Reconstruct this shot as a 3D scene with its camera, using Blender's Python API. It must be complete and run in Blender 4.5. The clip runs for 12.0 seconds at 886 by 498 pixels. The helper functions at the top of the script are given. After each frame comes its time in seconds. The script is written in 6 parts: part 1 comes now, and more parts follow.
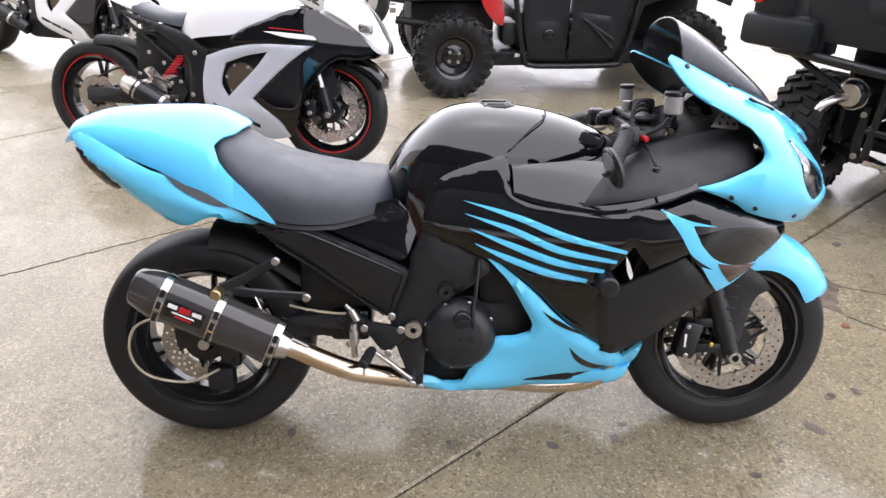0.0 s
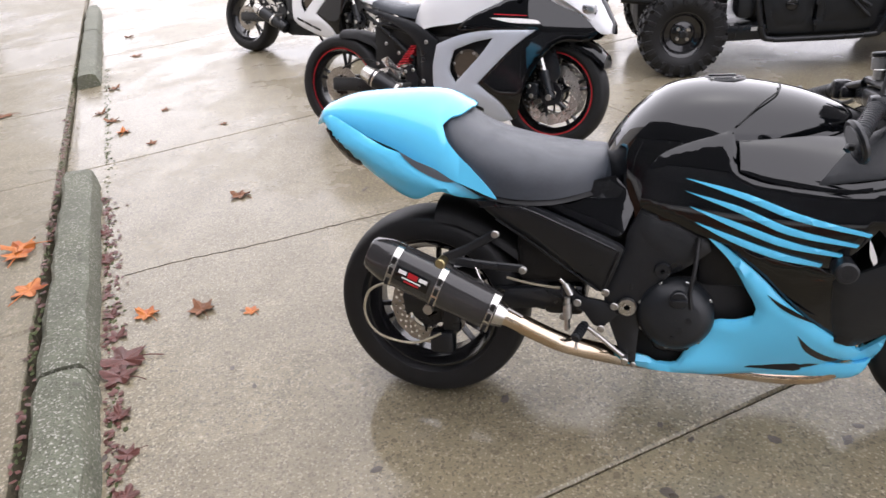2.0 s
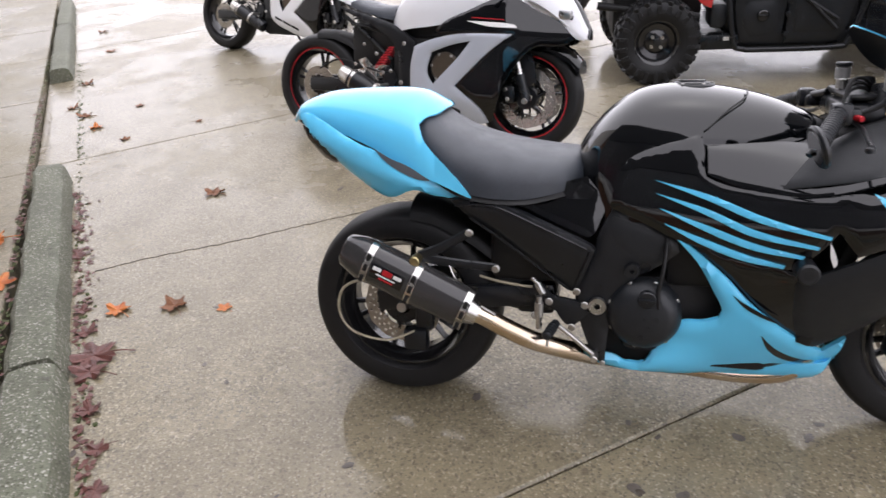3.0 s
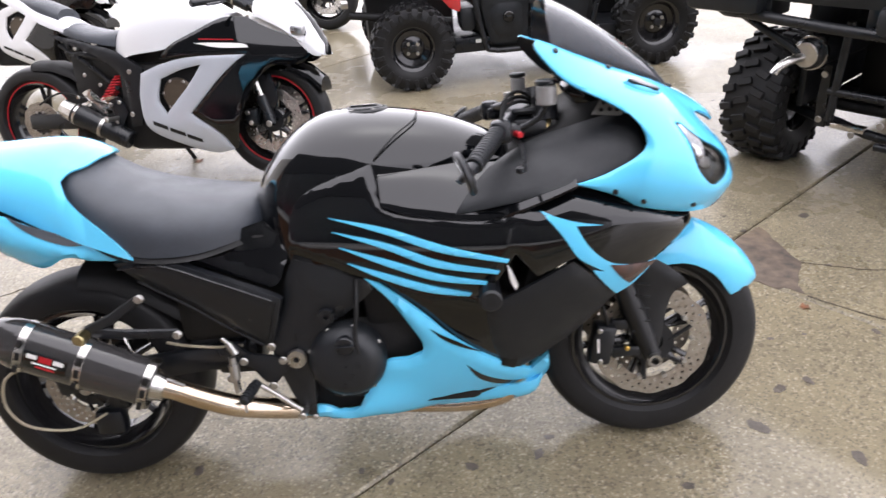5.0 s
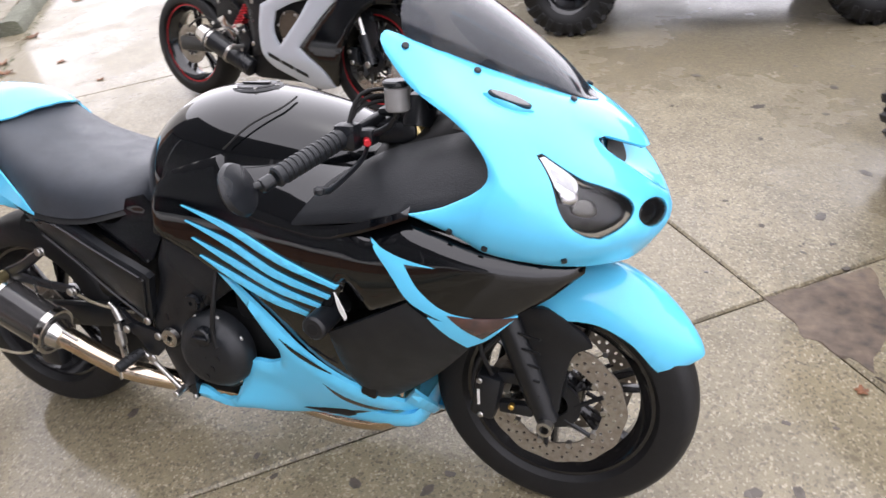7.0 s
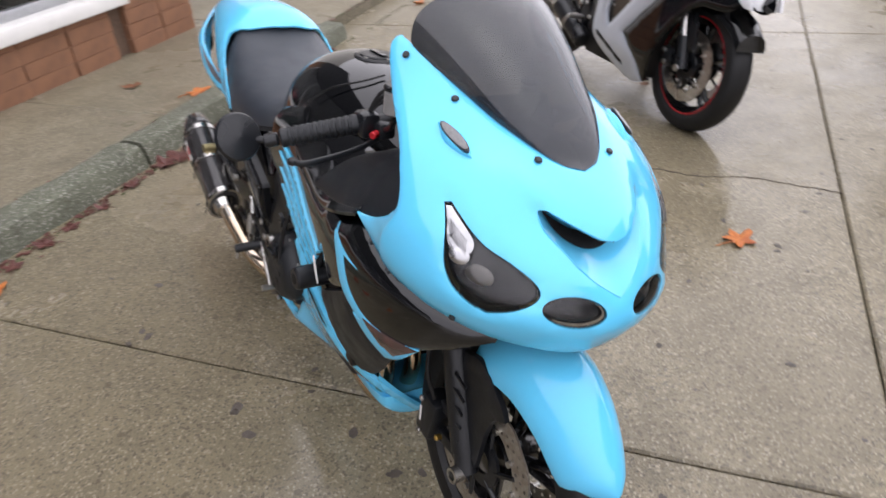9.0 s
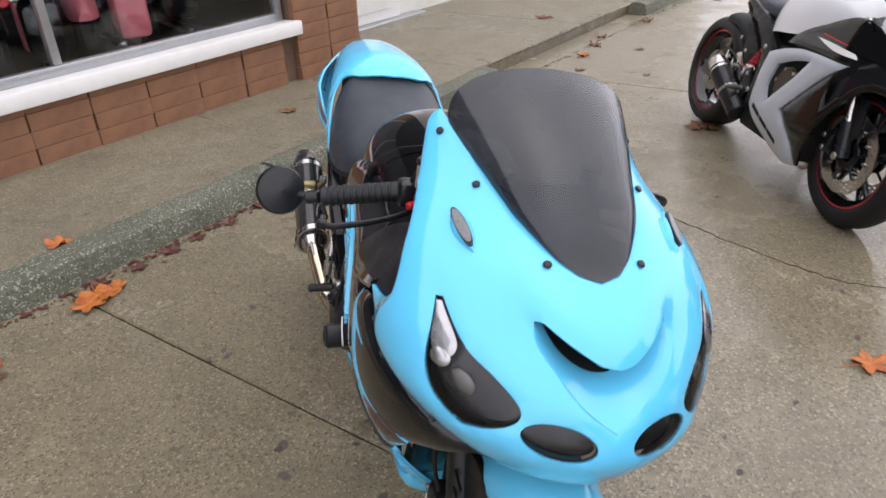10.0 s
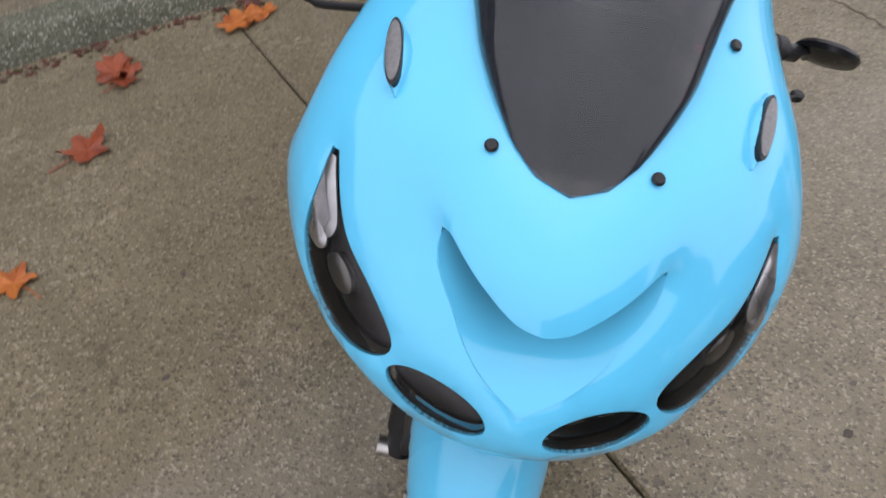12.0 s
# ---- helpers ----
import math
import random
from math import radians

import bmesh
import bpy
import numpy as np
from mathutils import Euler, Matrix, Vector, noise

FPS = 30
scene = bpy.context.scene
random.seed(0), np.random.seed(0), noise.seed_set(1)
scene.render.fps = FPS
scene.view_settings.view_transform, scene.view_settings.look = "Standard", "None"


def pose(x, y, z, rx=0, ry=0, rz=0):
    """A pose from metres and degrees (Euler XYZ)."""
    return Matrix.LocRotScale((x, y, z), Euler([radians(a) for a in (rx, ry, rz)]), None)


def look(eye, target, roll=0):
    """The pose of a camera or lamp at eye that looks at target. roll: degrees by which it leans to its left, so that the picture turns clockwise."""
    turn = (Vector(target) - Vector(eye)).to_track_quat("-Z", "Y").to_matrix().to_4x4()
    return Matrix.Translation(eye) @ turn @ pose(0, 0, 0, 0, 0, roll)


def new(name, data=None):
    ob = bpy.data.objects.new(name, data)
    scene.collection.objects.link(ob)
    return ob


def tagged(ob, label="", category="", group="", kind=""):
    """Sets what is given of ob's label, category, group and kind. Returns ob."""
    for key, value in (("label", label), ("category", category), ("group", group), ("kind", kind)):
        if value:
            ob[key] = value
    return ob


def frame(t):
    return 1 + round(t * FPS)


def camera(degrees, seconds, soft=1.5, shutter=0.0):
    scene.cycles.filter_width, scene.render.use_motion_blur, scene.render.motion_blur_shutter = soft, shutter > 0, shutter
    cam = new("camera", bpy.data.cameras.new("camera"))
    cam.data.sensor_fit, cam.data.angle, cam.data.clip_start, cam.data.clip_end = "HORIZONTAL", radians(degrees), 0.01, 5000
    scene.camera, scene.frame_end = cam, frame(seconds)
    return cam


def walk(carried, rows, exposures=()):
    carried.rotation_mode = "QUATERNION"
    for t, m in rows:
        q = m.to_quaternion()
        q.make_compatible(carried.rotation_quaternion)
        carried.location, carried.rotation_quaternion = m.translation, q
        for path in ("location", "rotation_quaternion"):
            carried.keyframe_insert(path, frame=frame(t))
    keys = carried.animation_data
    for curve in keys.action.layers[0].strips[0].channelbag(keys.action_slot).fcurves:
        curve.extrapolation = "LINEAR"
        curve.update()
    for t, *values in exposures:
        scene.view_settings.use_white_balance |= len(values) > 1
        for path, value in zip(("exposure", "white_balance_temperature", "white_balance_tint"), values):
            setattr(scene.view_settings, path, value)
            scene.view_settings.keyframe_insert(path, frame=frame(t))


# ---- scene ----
from mathutils.geometry import delaunay_2d_cdt

cam = camera(63.4, 12.0, 1.5, 0.4)
EXPOSE = [(0, 1.65), (1, 1.66), (1.5, 1.64), (2, 1.28), (2.5, 1.08), (4.5, 1.4), (5.5, 1.6), (6.5, 1.56), (8.5, 0.96), (9.5, 0.90), (10.5, 0.65), (12, 0.43)]
PATH = [
    (0, (0.71, -1.734, 1.572), (0.7, 0.025, 0.621), 0.7),
    (0.5, (0.736, -1.75, 1.571), (0.667, 0.006, 0.617), -0.1),
    (1, (0.751, -1.777, 1.569), (0.571, -0.029, 0.613), -1.2),
    (1.5, (0.732, -1.804, 1.573), (0.329, -0.098, 0.611), -4.1),
    (2, (0.719, -1.804, 1.575), (0.123, -0.152, 0.618), -6.7),
    (2.5, (0.711, -1.823, 1.572), (0.085, -0.175, 0.626), -6.4),
    (2.7, (0.713, -1.837, 1.574), (0.118, -0.176, 0.632), -5.7),
    (4.3, (0.906, -1.655, 1.553), (0.703, 0.051, 0.529), -4.9),
    (4.5, (0.939, -1.614, 1.553), (0.801, 0.105, 0.542), -4.9),
    (5, (1.098, -1.564, 1.553), (1.006, 0.177, 0.573), -5.3),
    (5.5, (1.365, -1.535, 1.549), (1.106, 0.199, 0.585), -6.2),
    (6, (1.541, -1.395, 1.52), (1.14, 0.287, 0.516), -7.4),
    (6.5, (1.691, -1.184, 1.515), (1.149, 0.389, 0.406), -6.6),
    (6.7, (1.771, -1.145, 1.524), (1.158, 0.406, 0.42), -7.4),
    (8.3, (2.301, -0.702, 1.502), (1.039, 0.372, 0.381), -5.8),
    (8.5, (2.33, -0.64, 1.502), (1.028, 0.375, 0.373), -5.3),
    (9, (2.481, -0.484, 1.525), (0.978, 0.285, 0.454), -4.5),
    (9.5, (2.546, -0.339, 1.545), (0.888, 0.18, 0.555), -4.7),
    (10, (2.467, -0.194, 1.542), (0.754, 0.191, 0.584), -3.1),
    (10.5, (2.414, -0.063, 1.507), (0.703, 0.194, 0.505), -3.6),
    (11, (2.391, 0.092, 1.494), (0.714, 0.137, 0.405), -2.6),
    (11.5, (2.288, 0.185, 1.459), (0.744, 0.007, 0.201), -4.6),
    (12, (2.126, 0.22, 1.424), (0.78, -0.061, -0.029), -3.6),
]
walk(cam, [(t, look(eye, target, roll)) for t, eye, target, roll in PATH], EXPOSE)

# ---------------------------------------------------------------- world and light
ELEV, AZIM = radians(74), radians(20)
world = bpy.data.worlds.new("world")
scene.world = world
world.use_nodes = True
wn, wl = world.node_tree.nodes, world.node_tree.links
sky = wn.new("ShaderNodeTexSky")
sky.sky_type, sky.sun_disc, sky.sun_elevation, sky.sun_rotation = "NISHITA", False, ELEV, AZIM
sky.air_density, sky.dust_density, sky.ozone_density = 1.0, 3.0, 1.0
grey = wn.new("ShaderNodeHueSaturation")
grey.inputs["Saturation"].default_value = 0.15
cloud = wn.new("ShaderNodeMix")   # an even cloud deck veils most of the blue
cloud.data_type = "RGBA"
cloud.inputs[0].default_value = 0.8
cloud.inputs[7].default_value = (7.25, 6.95, 7.8, 1)
wl.new(sky.outputs[0], grey.inputs["Color"])
wl.new(grey.outputs[0], cloud.inputs[6])
wl.new(cloud.outputs[2], wn["Background"].inputs[0])
wn["Background"].inputs[1].default_value = 0.15
sun = new("sun", bpy.data.lights.new("sun", "SUN"))
sun.data.energy, sun.data.angle, sun.data.color = 0.6, radians(150), (1.0, 0.98, 0.96)
sun.matrix_world = look((0, 0, 10), (math.sin(AZIM) * -3, math.cos(AZIM) * -3, 10 - 3 * math.tan(ELEV)))


# ---------------------------------------------------------------- materials
def material(name, colour, rough=.5, metal=0.0, grain=0.0, scale=40, bump=0.0, second=None, coat=0.0, spread=0.0, bscale=None):
    m = bpy.data.materials.new(name)
    m.use_nodes = True
    n, l = m.node_tree.nodes, m.node_tree.links
    b = n["Principled BSDF"]
    b.inputs["Base Color"].default_value = (*colour, 1)
    b.inputs["Roughness"].default_value, b.inputs["Metallic"].default_value = rough, metal
    b.inputs["Coat Weight"].default_value = coat
    b.inputs["Coat Roughness"].default_value = .04
    b.inputs["Specular IOR Level"].default_value = .06 if coat >= .9 else .4 if max(colour) < .015 else .5
    co = n.new("ShaderNodeTexCoord")
    if grain:
        t = n.new("ShaderNodeTexNoise")
        t.inputs["Scale"].default_value, t.inputs["Detail"].default_value = scale, 6
        l.new(co.outputs["Object"], t.inputs["Vector"])
        t2 = n.new("ShaderNodeTexNoise")
        t2.inputs["Scale"].default_value, t2.inputs["Detail"].default_value = scale * .11, 3
        l.new(co.outputs["Object"], t2.inputs["Vector"])
        add = n.new("ShaderNodeMath")
        l.new(t.outputs[0], add.inputs[0])
        l.new(t2.outputs[0], add.inputs[1])
        r = n.new("ShaderNodeMapRange")
        r.inputs[1].default_value, r.inputs[2].default_value = .7, 1.3
        l.new(add.outputs[0], r.inputs[0])
        mix = n.new("ShaderNodeMix")
        mix.data_type = "RGBA"
        l.new(r.outputs[0], mix.inputs[0])
        other = second or [c * (1 - grain) for c in colour]
        mix.inputs[6].default_value, mix.inputs[7].default_value = (*colour, 1), (*other, 1)
        l.new(mix.outputs[2], b.inputs["Base Color"])
        rr = n.new("ShaderNodeMapRange")
        rr.inputs[1].default_value, rr.inputs[2].default_value = .35, .65
        rr.inputs[3].default_value, rr.inputs[4].default_value = max(rough - spread, .02), min(rough + spread, 1)
        l.new(t2.outputs[0], rr.inputs[0])
        l.new(rr.outputs[0], b.inputs["Roughness"])
    if bump:
        t3 = n.new("ShaderNodeTexNoise")
        t3.inputs["Scale"].default_value, t3.inputs["Detail"].default_value = bscale or scale * 3, 4
        l.new(co.outputs["Object"], t3.inputs["Vector"])
        bp = n.new("ShaderNodeBump")
        bp.inputs["Strength"].default_value, bp.inputs["Distance"].default_value = bump, .004
        l.new(t3.outputs[0], bp.inputs["Height"])
        l.new(bp.outputs[0], b.inputs["Normal"])
    return m


def concrete(name, base, dark, pale, wet, film):
    """Exposed-aggregate concrete: tan matrix, pale and dark grit, damp stains that shine."""
    m = bpy.data.materials.new(name)
    m.use_nodes = True
    n, l = m.node_tree.nodes, m.node_tree.links
    b = n["Principled BSDF"]
    geo = n.new("ShaderNodeNewGeometry")
    oi = n.new("ShaderNodeObjectInfo")

    def noise_at(scale, detail, rough=.6):
        t = n.new("ShaderNodeTexNoise")
        t.inputs["Scale"].default_value, t.inputs["Detail"].default_value, t.inputs["Roughness"].default_value = scale, detail, rough
        l.new(geo.outputs["Position"], t.inputs["Vector"])
        return t.outputs[0]

    def ramp(src, lo, hi, a=0.0, c=1.0):
        r = n.new("ShaderNodeMapRange")
        for i, x in zip((1, 2, 3, 4), (lo, hi, a, c)):
            r.inputs[i].default_value = x
        l.new(src, r.inputs[0])
        return r.outputs[0]

    def mix(f, a, c):
        x = n.new("ShaderNodeMix")
        x.data_type = "RGBA"
        l.new(f, x.inputs[0])
        for k, s in ((6, a), (7, c)):
            if isinstance(s, tuple):
                x.inputs[k].default_value = (*s, 1)
            else:
                l.new(s, x.inputs[k])
        return x.outputs[2]

    v = n.new("ShaderNodeTexVoronoi")
    v.inputs["Scale"].default_value = 150
    l.new(geo.outputs["Position"], v.inputs["Vector"])
    sep = n.new("ShaderNodeSeparateColor")
    l.new(v.outputs["Color"], sep.inputs[0])
    large, mid, fine, small = noise_at(.7, 6, .65), noise_at(4.5, 9, .72), noise_at(240, 3), noise_at(38, 6, .75)
    c = mix(ramp(mid, .36, .64), tuple(x * 1.12 for x in base), tuple(x * .66 for x in base))
    c = mix(ramp(small, .42, .68, 0, .75), c, tuple(x * .62 for x in base))
    c = mix(ramp(sep.outputs[0], .80, .93, 0, .75), c, pale)
    c = mix(ramp(sep.outputs[1], .78, .92, 0, .8), c, dark)
    c = mix(ramp(fine, .35, .7, 0, .45), c, dark)
    damp = ramp(large, .44, .56)
    c = mix(ramp(damp, 0, 1, 0, .4), c, tuple(x * .55 for x in base))
    spot = n.new("ShaderNodeTexVoronoi")
    spot.inputs["Scale"].default_value = 7.0
    l.new(geo.outputs["Position"], spot.inputs["Vector"])
    wob = n.new("ShaderNodeMath")
    wob.operation = "MULTIPLY_ADD"
    l.new(noise_at(26, 3), wob.inputs[0])
    wob.inputs[1].default_value = .2
    l.new(spot.outputs["Distance"], wob.inputs[2])
    c = mix(ramp(wob.outputs[0], .165, .195, .85, 0), c, tuple(x * .38 for x in base))
    pits = n.new("ShaderNodeTexVoronoi")
    pits.inputs["Scale"].default_value = 34
    l.new(geo.outputs["Position"], pits.inputs["Vector"])
    few = n.new("ShaderNodeMath")
    few.operation = "MULTIPLY"
    l.new(ramp(pits.outputs["Distance"], .13, .28, .85, 0), few.inputs[0])
    l.new(ramp(noise_at(2.2, 4), .40, .54), few.inputs[1])
    c = mix(few.outputs[0], c, tuple(x * .35 for x in base))
    l.new(c, b.inputs["Base Color"])
    b.inputs["Roughness"].default_value = .75
    l.new(ramp(damp, 0, 1, wet[1], wet[0]), b.inputs["Coat Roughness"])
    l.new(ramp(mid, .25, .7, film, film * .6), b.inputs["Coat Weight"])
    b.inputs["Coat IOR"].default_value = 1.5
    bp = n.new("ShaderNodeBump")
    bp.inputs["Strength"].default_value, bp.inputs["Distance"].default_value = .8, .003
    hh = n.new("ShaderNodeMath")
    l.new(fine, hh.inputs[0])
    l.new(v.outputs["Distance"], hh.inputs[1])
    l.new(hh.outputs[0], bp.inputs["Height"])
    l.new(bp.outputs[0], b.inputs["Normal"])
    return m


def weave(name):
    """Carbon twill under clear lacquer."""
    m = material(name, (.02, .02, .022), .25, coat=1.0)
    n, l = m.node_tree.nodes, m.node_tree.links
    b = n["Principled BSDF"]
    co = n.new("ShaderNodeTexCoord")
    w = n.new("ShaderNodeTexWave")
    w.bands_direction = "DIAGONAL"
    w.inputs["Scale"].default_value, w.inputs["Distortion"].default_value = 120, .3
    l.new(co.outputs["Object"], w.inputs["Vector"])
    r = n.new("ShaderNodeMix")
    r.data_type = "RGBA"
    r.inputs[6].default_value, r.inputs[7].default_value = (.012, .012, .013, 1), (.045, .043, .042, 1)
    l.new(w.outputs[1], r.inputs[0])
    l.new(r.outputs[2], b.inputs["Base Color"])
    return m


def clear(name, colour, rough=.02, alpha=1.0, ior=1.45):
    m = material(name, colour, rough)
    b = m.node_tree.nodes["Principled BSDF"]
    b.inputs["Transmission Weight"].default_value, b.inputs["IOR"].default_value = alpha, ior
    return m


BLUE = material("blue_paint", (.115, .555, .85), .25, grain=.06, scale=9, coat=1.0, spread=.03)
GLOSS = material("black_paint", (.0022, .0026, .0034), .08, grain=.3, scale=12, coat=1.0, spread=.03)
GLOSS.node_tree.nodes["Principled BSDF"].inputs["Coat IOR"].default_value = 1.5
SATIN = material("satin_black", (.009, .0102, .0125), .33, grain=.35, scale=50, bump=.12, spread=.08)
MATTE = material("matte_plastic", (.010, .0118, .0145), .42, grain=.3, scale=120, bump=.25, spread=.08)
DARK = material("dark_engine", (.004, .004, .0045), .62, grain=.5, scale=30, bump=.2, spread=.15)
VINYL = material("seat_vinyl", (.032, .038, .048), .38, grain=.25, scale=160, bump=.3, spread=.05, bscale=900)
RUBBER = material("tyre_rubber", (.006, .006, .0068), .58, grain=.45, scale=24, bump=.2, spread=.12)
RIM = material("rim_black", (.008, .008, .009), .2, grain=.3, scale=20, coat=.6, spread=.06)
STEEL = material("steel", (.62, .6, .57), .28, 1.0, grain=.3, scale=30, spread=.1)
BOLT = material("bolt_steel", (.5, .49, .47), .35, 1.0, grain=.3, scale=200, spread=.1)
PIPE = material("exhaust_steel", (.72, .66, .58), .16, 1.0, grain=.4, scale=9, second=(.55, .40, .25), spread=.08)
DISC = material("brake_disc", (.40, .375, .32), .42, .75, grain=.35, scale=90, second=(.25, .21, .17), bump=.1, spread=.1)
GOLD = material("fork_gold", (.55, .43, .2), .3, 1.0, grain=.2, scale=40)
CARBON = weave("carbon_twill")
RED = material("red_anodised", (.55, .02, .03), .3, .4, grain=.2, scale=80)
REDPAINT = material("red_paint", (.5, .015, .02), .25, grain=.1, scale=30, coat=.6)
WHITEP = material("white_paint", (.66, .665, .68), .25, grain=.04, scale=9, coat=.8, spread=.04)
SILVER = material("silver_paint", (.46, .49, .54), .3, .2, grain=.06, scale=9, coat=.8, spread=.04)
LABEL = material("label_white", (.75, .74, .72), .5, grain=.1, scale=80)
LAMP_DARK = material("smoked_lens", (.007, .0065, .0065), .08, grain=.6, scale=24, coat=1.0, spread=.03)
LAMP_DARK.node_tree.nodes["Principled BSDF"].inputs["Coat IOR"].default_value = 1.38
REFLECTOR = material("lamp_reflector", (.50, .50, .51), .34, 1.0, grain=.25, scale=60, spread=.08)
LENS = material("marker_lens", (.17, .17, .175), .3, .0, grain=.5, scale=220, coat=.3)
AMBER = material("smoked_blinker", (.10, .045, .035), .15, grain=.5, scale=30, coat=1.0, second=(.03, .025, .025))
LAMP_LENS = material("smoked_lamp_glass", (.01, .01, .01), .06, grain=.3, scale=14, coat=1.0)
LAMP_LENS.node_tree.nodes["Principled BSDF"].inputs["Alpha"].default_value = .34
LAMP_LENS.node_tree.nodes["Principled BSDF"].inputs["Coat IOR"].default_value = 1.4
BOWL = material("dark_lamp_bowl", (.20, .20, .205), .22, 1.0, grain=.6, scale=16, bump=.5, spread=.12, bscale=30)
SCREEN = material("tinted_screen", (.03, .034, .042), .12, grain=.4, scale=9, coat=1.0)
SCREEN.node_tree.nodes["Principled BSDF"].inputs["Coat Roughness"].default_value = .09
SCREEN.node_tree.nodes["Principled BSDF"].inputs["Alpha"].default_value = .76
CABLE = material("braided_hose", (.42, .37, .27), .4, .3, grain=.3, scale=300)
CLEARPOT = material("fluid_pot", (.24, .235, .23), .3, grain=.2, scale=40)
CONCRETE = concrete("lot_concrete", (.262, .218, .128), (.055, .044, .028), (.45, .40, .29), (.10, .38), 1.0)
WALKWAY = concrete("walk_concrete", (.232, .199, .124), (.09, .078, .048), (.46, .40, .31), (.22, .45), .6)
KERB = concrete("kerb_concrete", (.145, .15, .105), (.05, .058, .03), (.46, .45, .40), (.5, .8), .15)
SOIL = material("joint_dirt", (.022, .018, .012), .9, grain=.5, scale=40, bump=.6, second=(.03, .04, .015))
CRACK = material("crack_dirt", (.06, .045, .03), .85, grain=.5, scale=60, bump=.5)
PATCH = material("asphalt_patch", (.165, .122, .085), .7, grain=.6, scale=22, bump=1.0, spread=.2, second=(.045, .036, .03), bscale=60)
BRICK = material("brown_brick", (.235, .112, .055), .75, grain=.5, scale=14, bump=.35, second=(.155, .075, .042), spread=.1)
MORTAR = material("mortar", (.14, .09, .06), .9, grain=.4, scale=60, bump=.5)
SILL = material("white_sill", (.74, .73, .70), .45, grain=.12, scale=12, bump=.08, spread=.08)
FRAME = material("window_frame", (.45, .46, .47), .35, .8, grain=.15, scale=40)
WALLP = material("wall_render", (.62, .6, .56), .8, grain=.15, scale=12, bump=.2)
PINK = material("pink_metal", (.70, .19, .23), .35, grain=.2, scale=12, coat=.5)
CHROME = material("chrome", (.8, .8, .8), .1, 1.0, grain=.1, scale=40)
GLASS = clear("window_glass", (.9, .93, .92), .01)
# near black: the dimness of the room is put into its colour
INSIDE = material("showroom_shade", (.03, .03, .032), .7, grain=.4, scale=3)
LEAF_A = material("leaf_orange", (.50, .17, .03), .55, grain=.55, scale=60, second=(.30, .07, .015), bump=.3)
LEAF_B = material("leaf_brown", (.21, .085, .035), .65, grain=.5, scale=60, bump=.3)
LEAF_C = material("leaf_maroon", (.13, .045, .035), .5, grain=.5, scale=60, bump=.3)
MOSS = material("moss", (.06, .075, .022), .95, grain=.5, scale=90, bump=.8)


# ---------------------------------------------------------------- body surfaces of the near motorcycle, in its own metres
SIDE = ((.25, .6, .15), (.3, .5, .18), (.6, .56, .2), (.63, .41, .19), (.76, .36, .21), (.75, .77, .22), (.82, .6, .22), (.8, .9, .19), (1.0, .9, .17),
        (1.0, .75, .26), (1.17, .65, .28), (1.1, .55, .25), (1.0, .45, .23), (.65, .25, .13), (.95, .2, .13), (1.15, .25, .15), (1.26, .22, .07),
        (1.2, .35, .2), (1.3, .76, .3), (1.4, .6, .285), (1.5, .7, .28), (1.64, .685, .168), (1.58, .70, .235), (1.33, .81, .285), (1.5, .58, .26),
        (1.25, .5, .26), (.9, .33, .21), (1.0, .3, .19), (1.2, .85, .25), (1.4, .88, .23), (0.9, .82, .23))


def powers(x, z):
    x, z = x - .95, z - .5
    return (1, x, z, x * x, x * z, z * z, x ** 3, x * x * z, x * z * z, z ** 3, x ** 4, x ** 3 * z, x * x * z * z, z ** 4)


_rows = np.array([powers(x, z) for x, z, _ in SIDE])
_fit = np.linalg.solve(_rows.T @ _rows + 1e-4 * np.eye(14), _rows.T @ np.array([w for _, _, w in SIDE]))


def side_y(x, z):
    """Half width of the bodywork at a place of its side view: a smooth blend of the widths above."""
    return float(np.dot(powers(x, z), _fit))


def side(x, z):
    return (x, -side_y(x, z), z)


# nose stations: middle z, side z, rear z, middle x, half width, depth, rear x, rear half width
NOSE = ((0.672, 0.715, 0.81, 1.735, 0.242, 0.27, 1.33, 0.275),
        (0.76, 0.79, 0.825, 1.79, 0.296, 0.31, 1.33, 0.28),
        (0.83, 0.85, 0.85, 1.765, 0.306, 0.27, 1.36, 0.26),
        (0.905, 0.907, 0.905, 1.703, 0.289, 0.19, 1.42, 0.25),
        (0.997, 0.977, 0.97, 1.615, 0.261, 0.165, 1.39, 0.235),
        (1.084, 1.039, 1.022, 1.462, 0.223, 0.145, 1.28, 0.212),
        (1.157, 1.097, 1.08, 1.355, 0.213, 0.125, 1.20, 0.2),
        (1.21, 1.13, 1.11, 1.28, 0.207, 0.105, 1.16, 0.19))


def spline(rows, v):
    v = min(max(v, 0.0), len(rows) - 1.0)
    i = min(int(v), len(rows) - 2)
    f = v - i
    p = [rows[min(max(i + k, 0), len(rows) - 1)] for k in (-1, 0, 1, 2)]
    return [.5 * (2 * b + (c - a) * f + (2 * a - 5 * b + 4 * c - d) * f * f + (3 * b - a - 3 * c + d) * f ** 3) for a, b, c, d in zip(*p)]


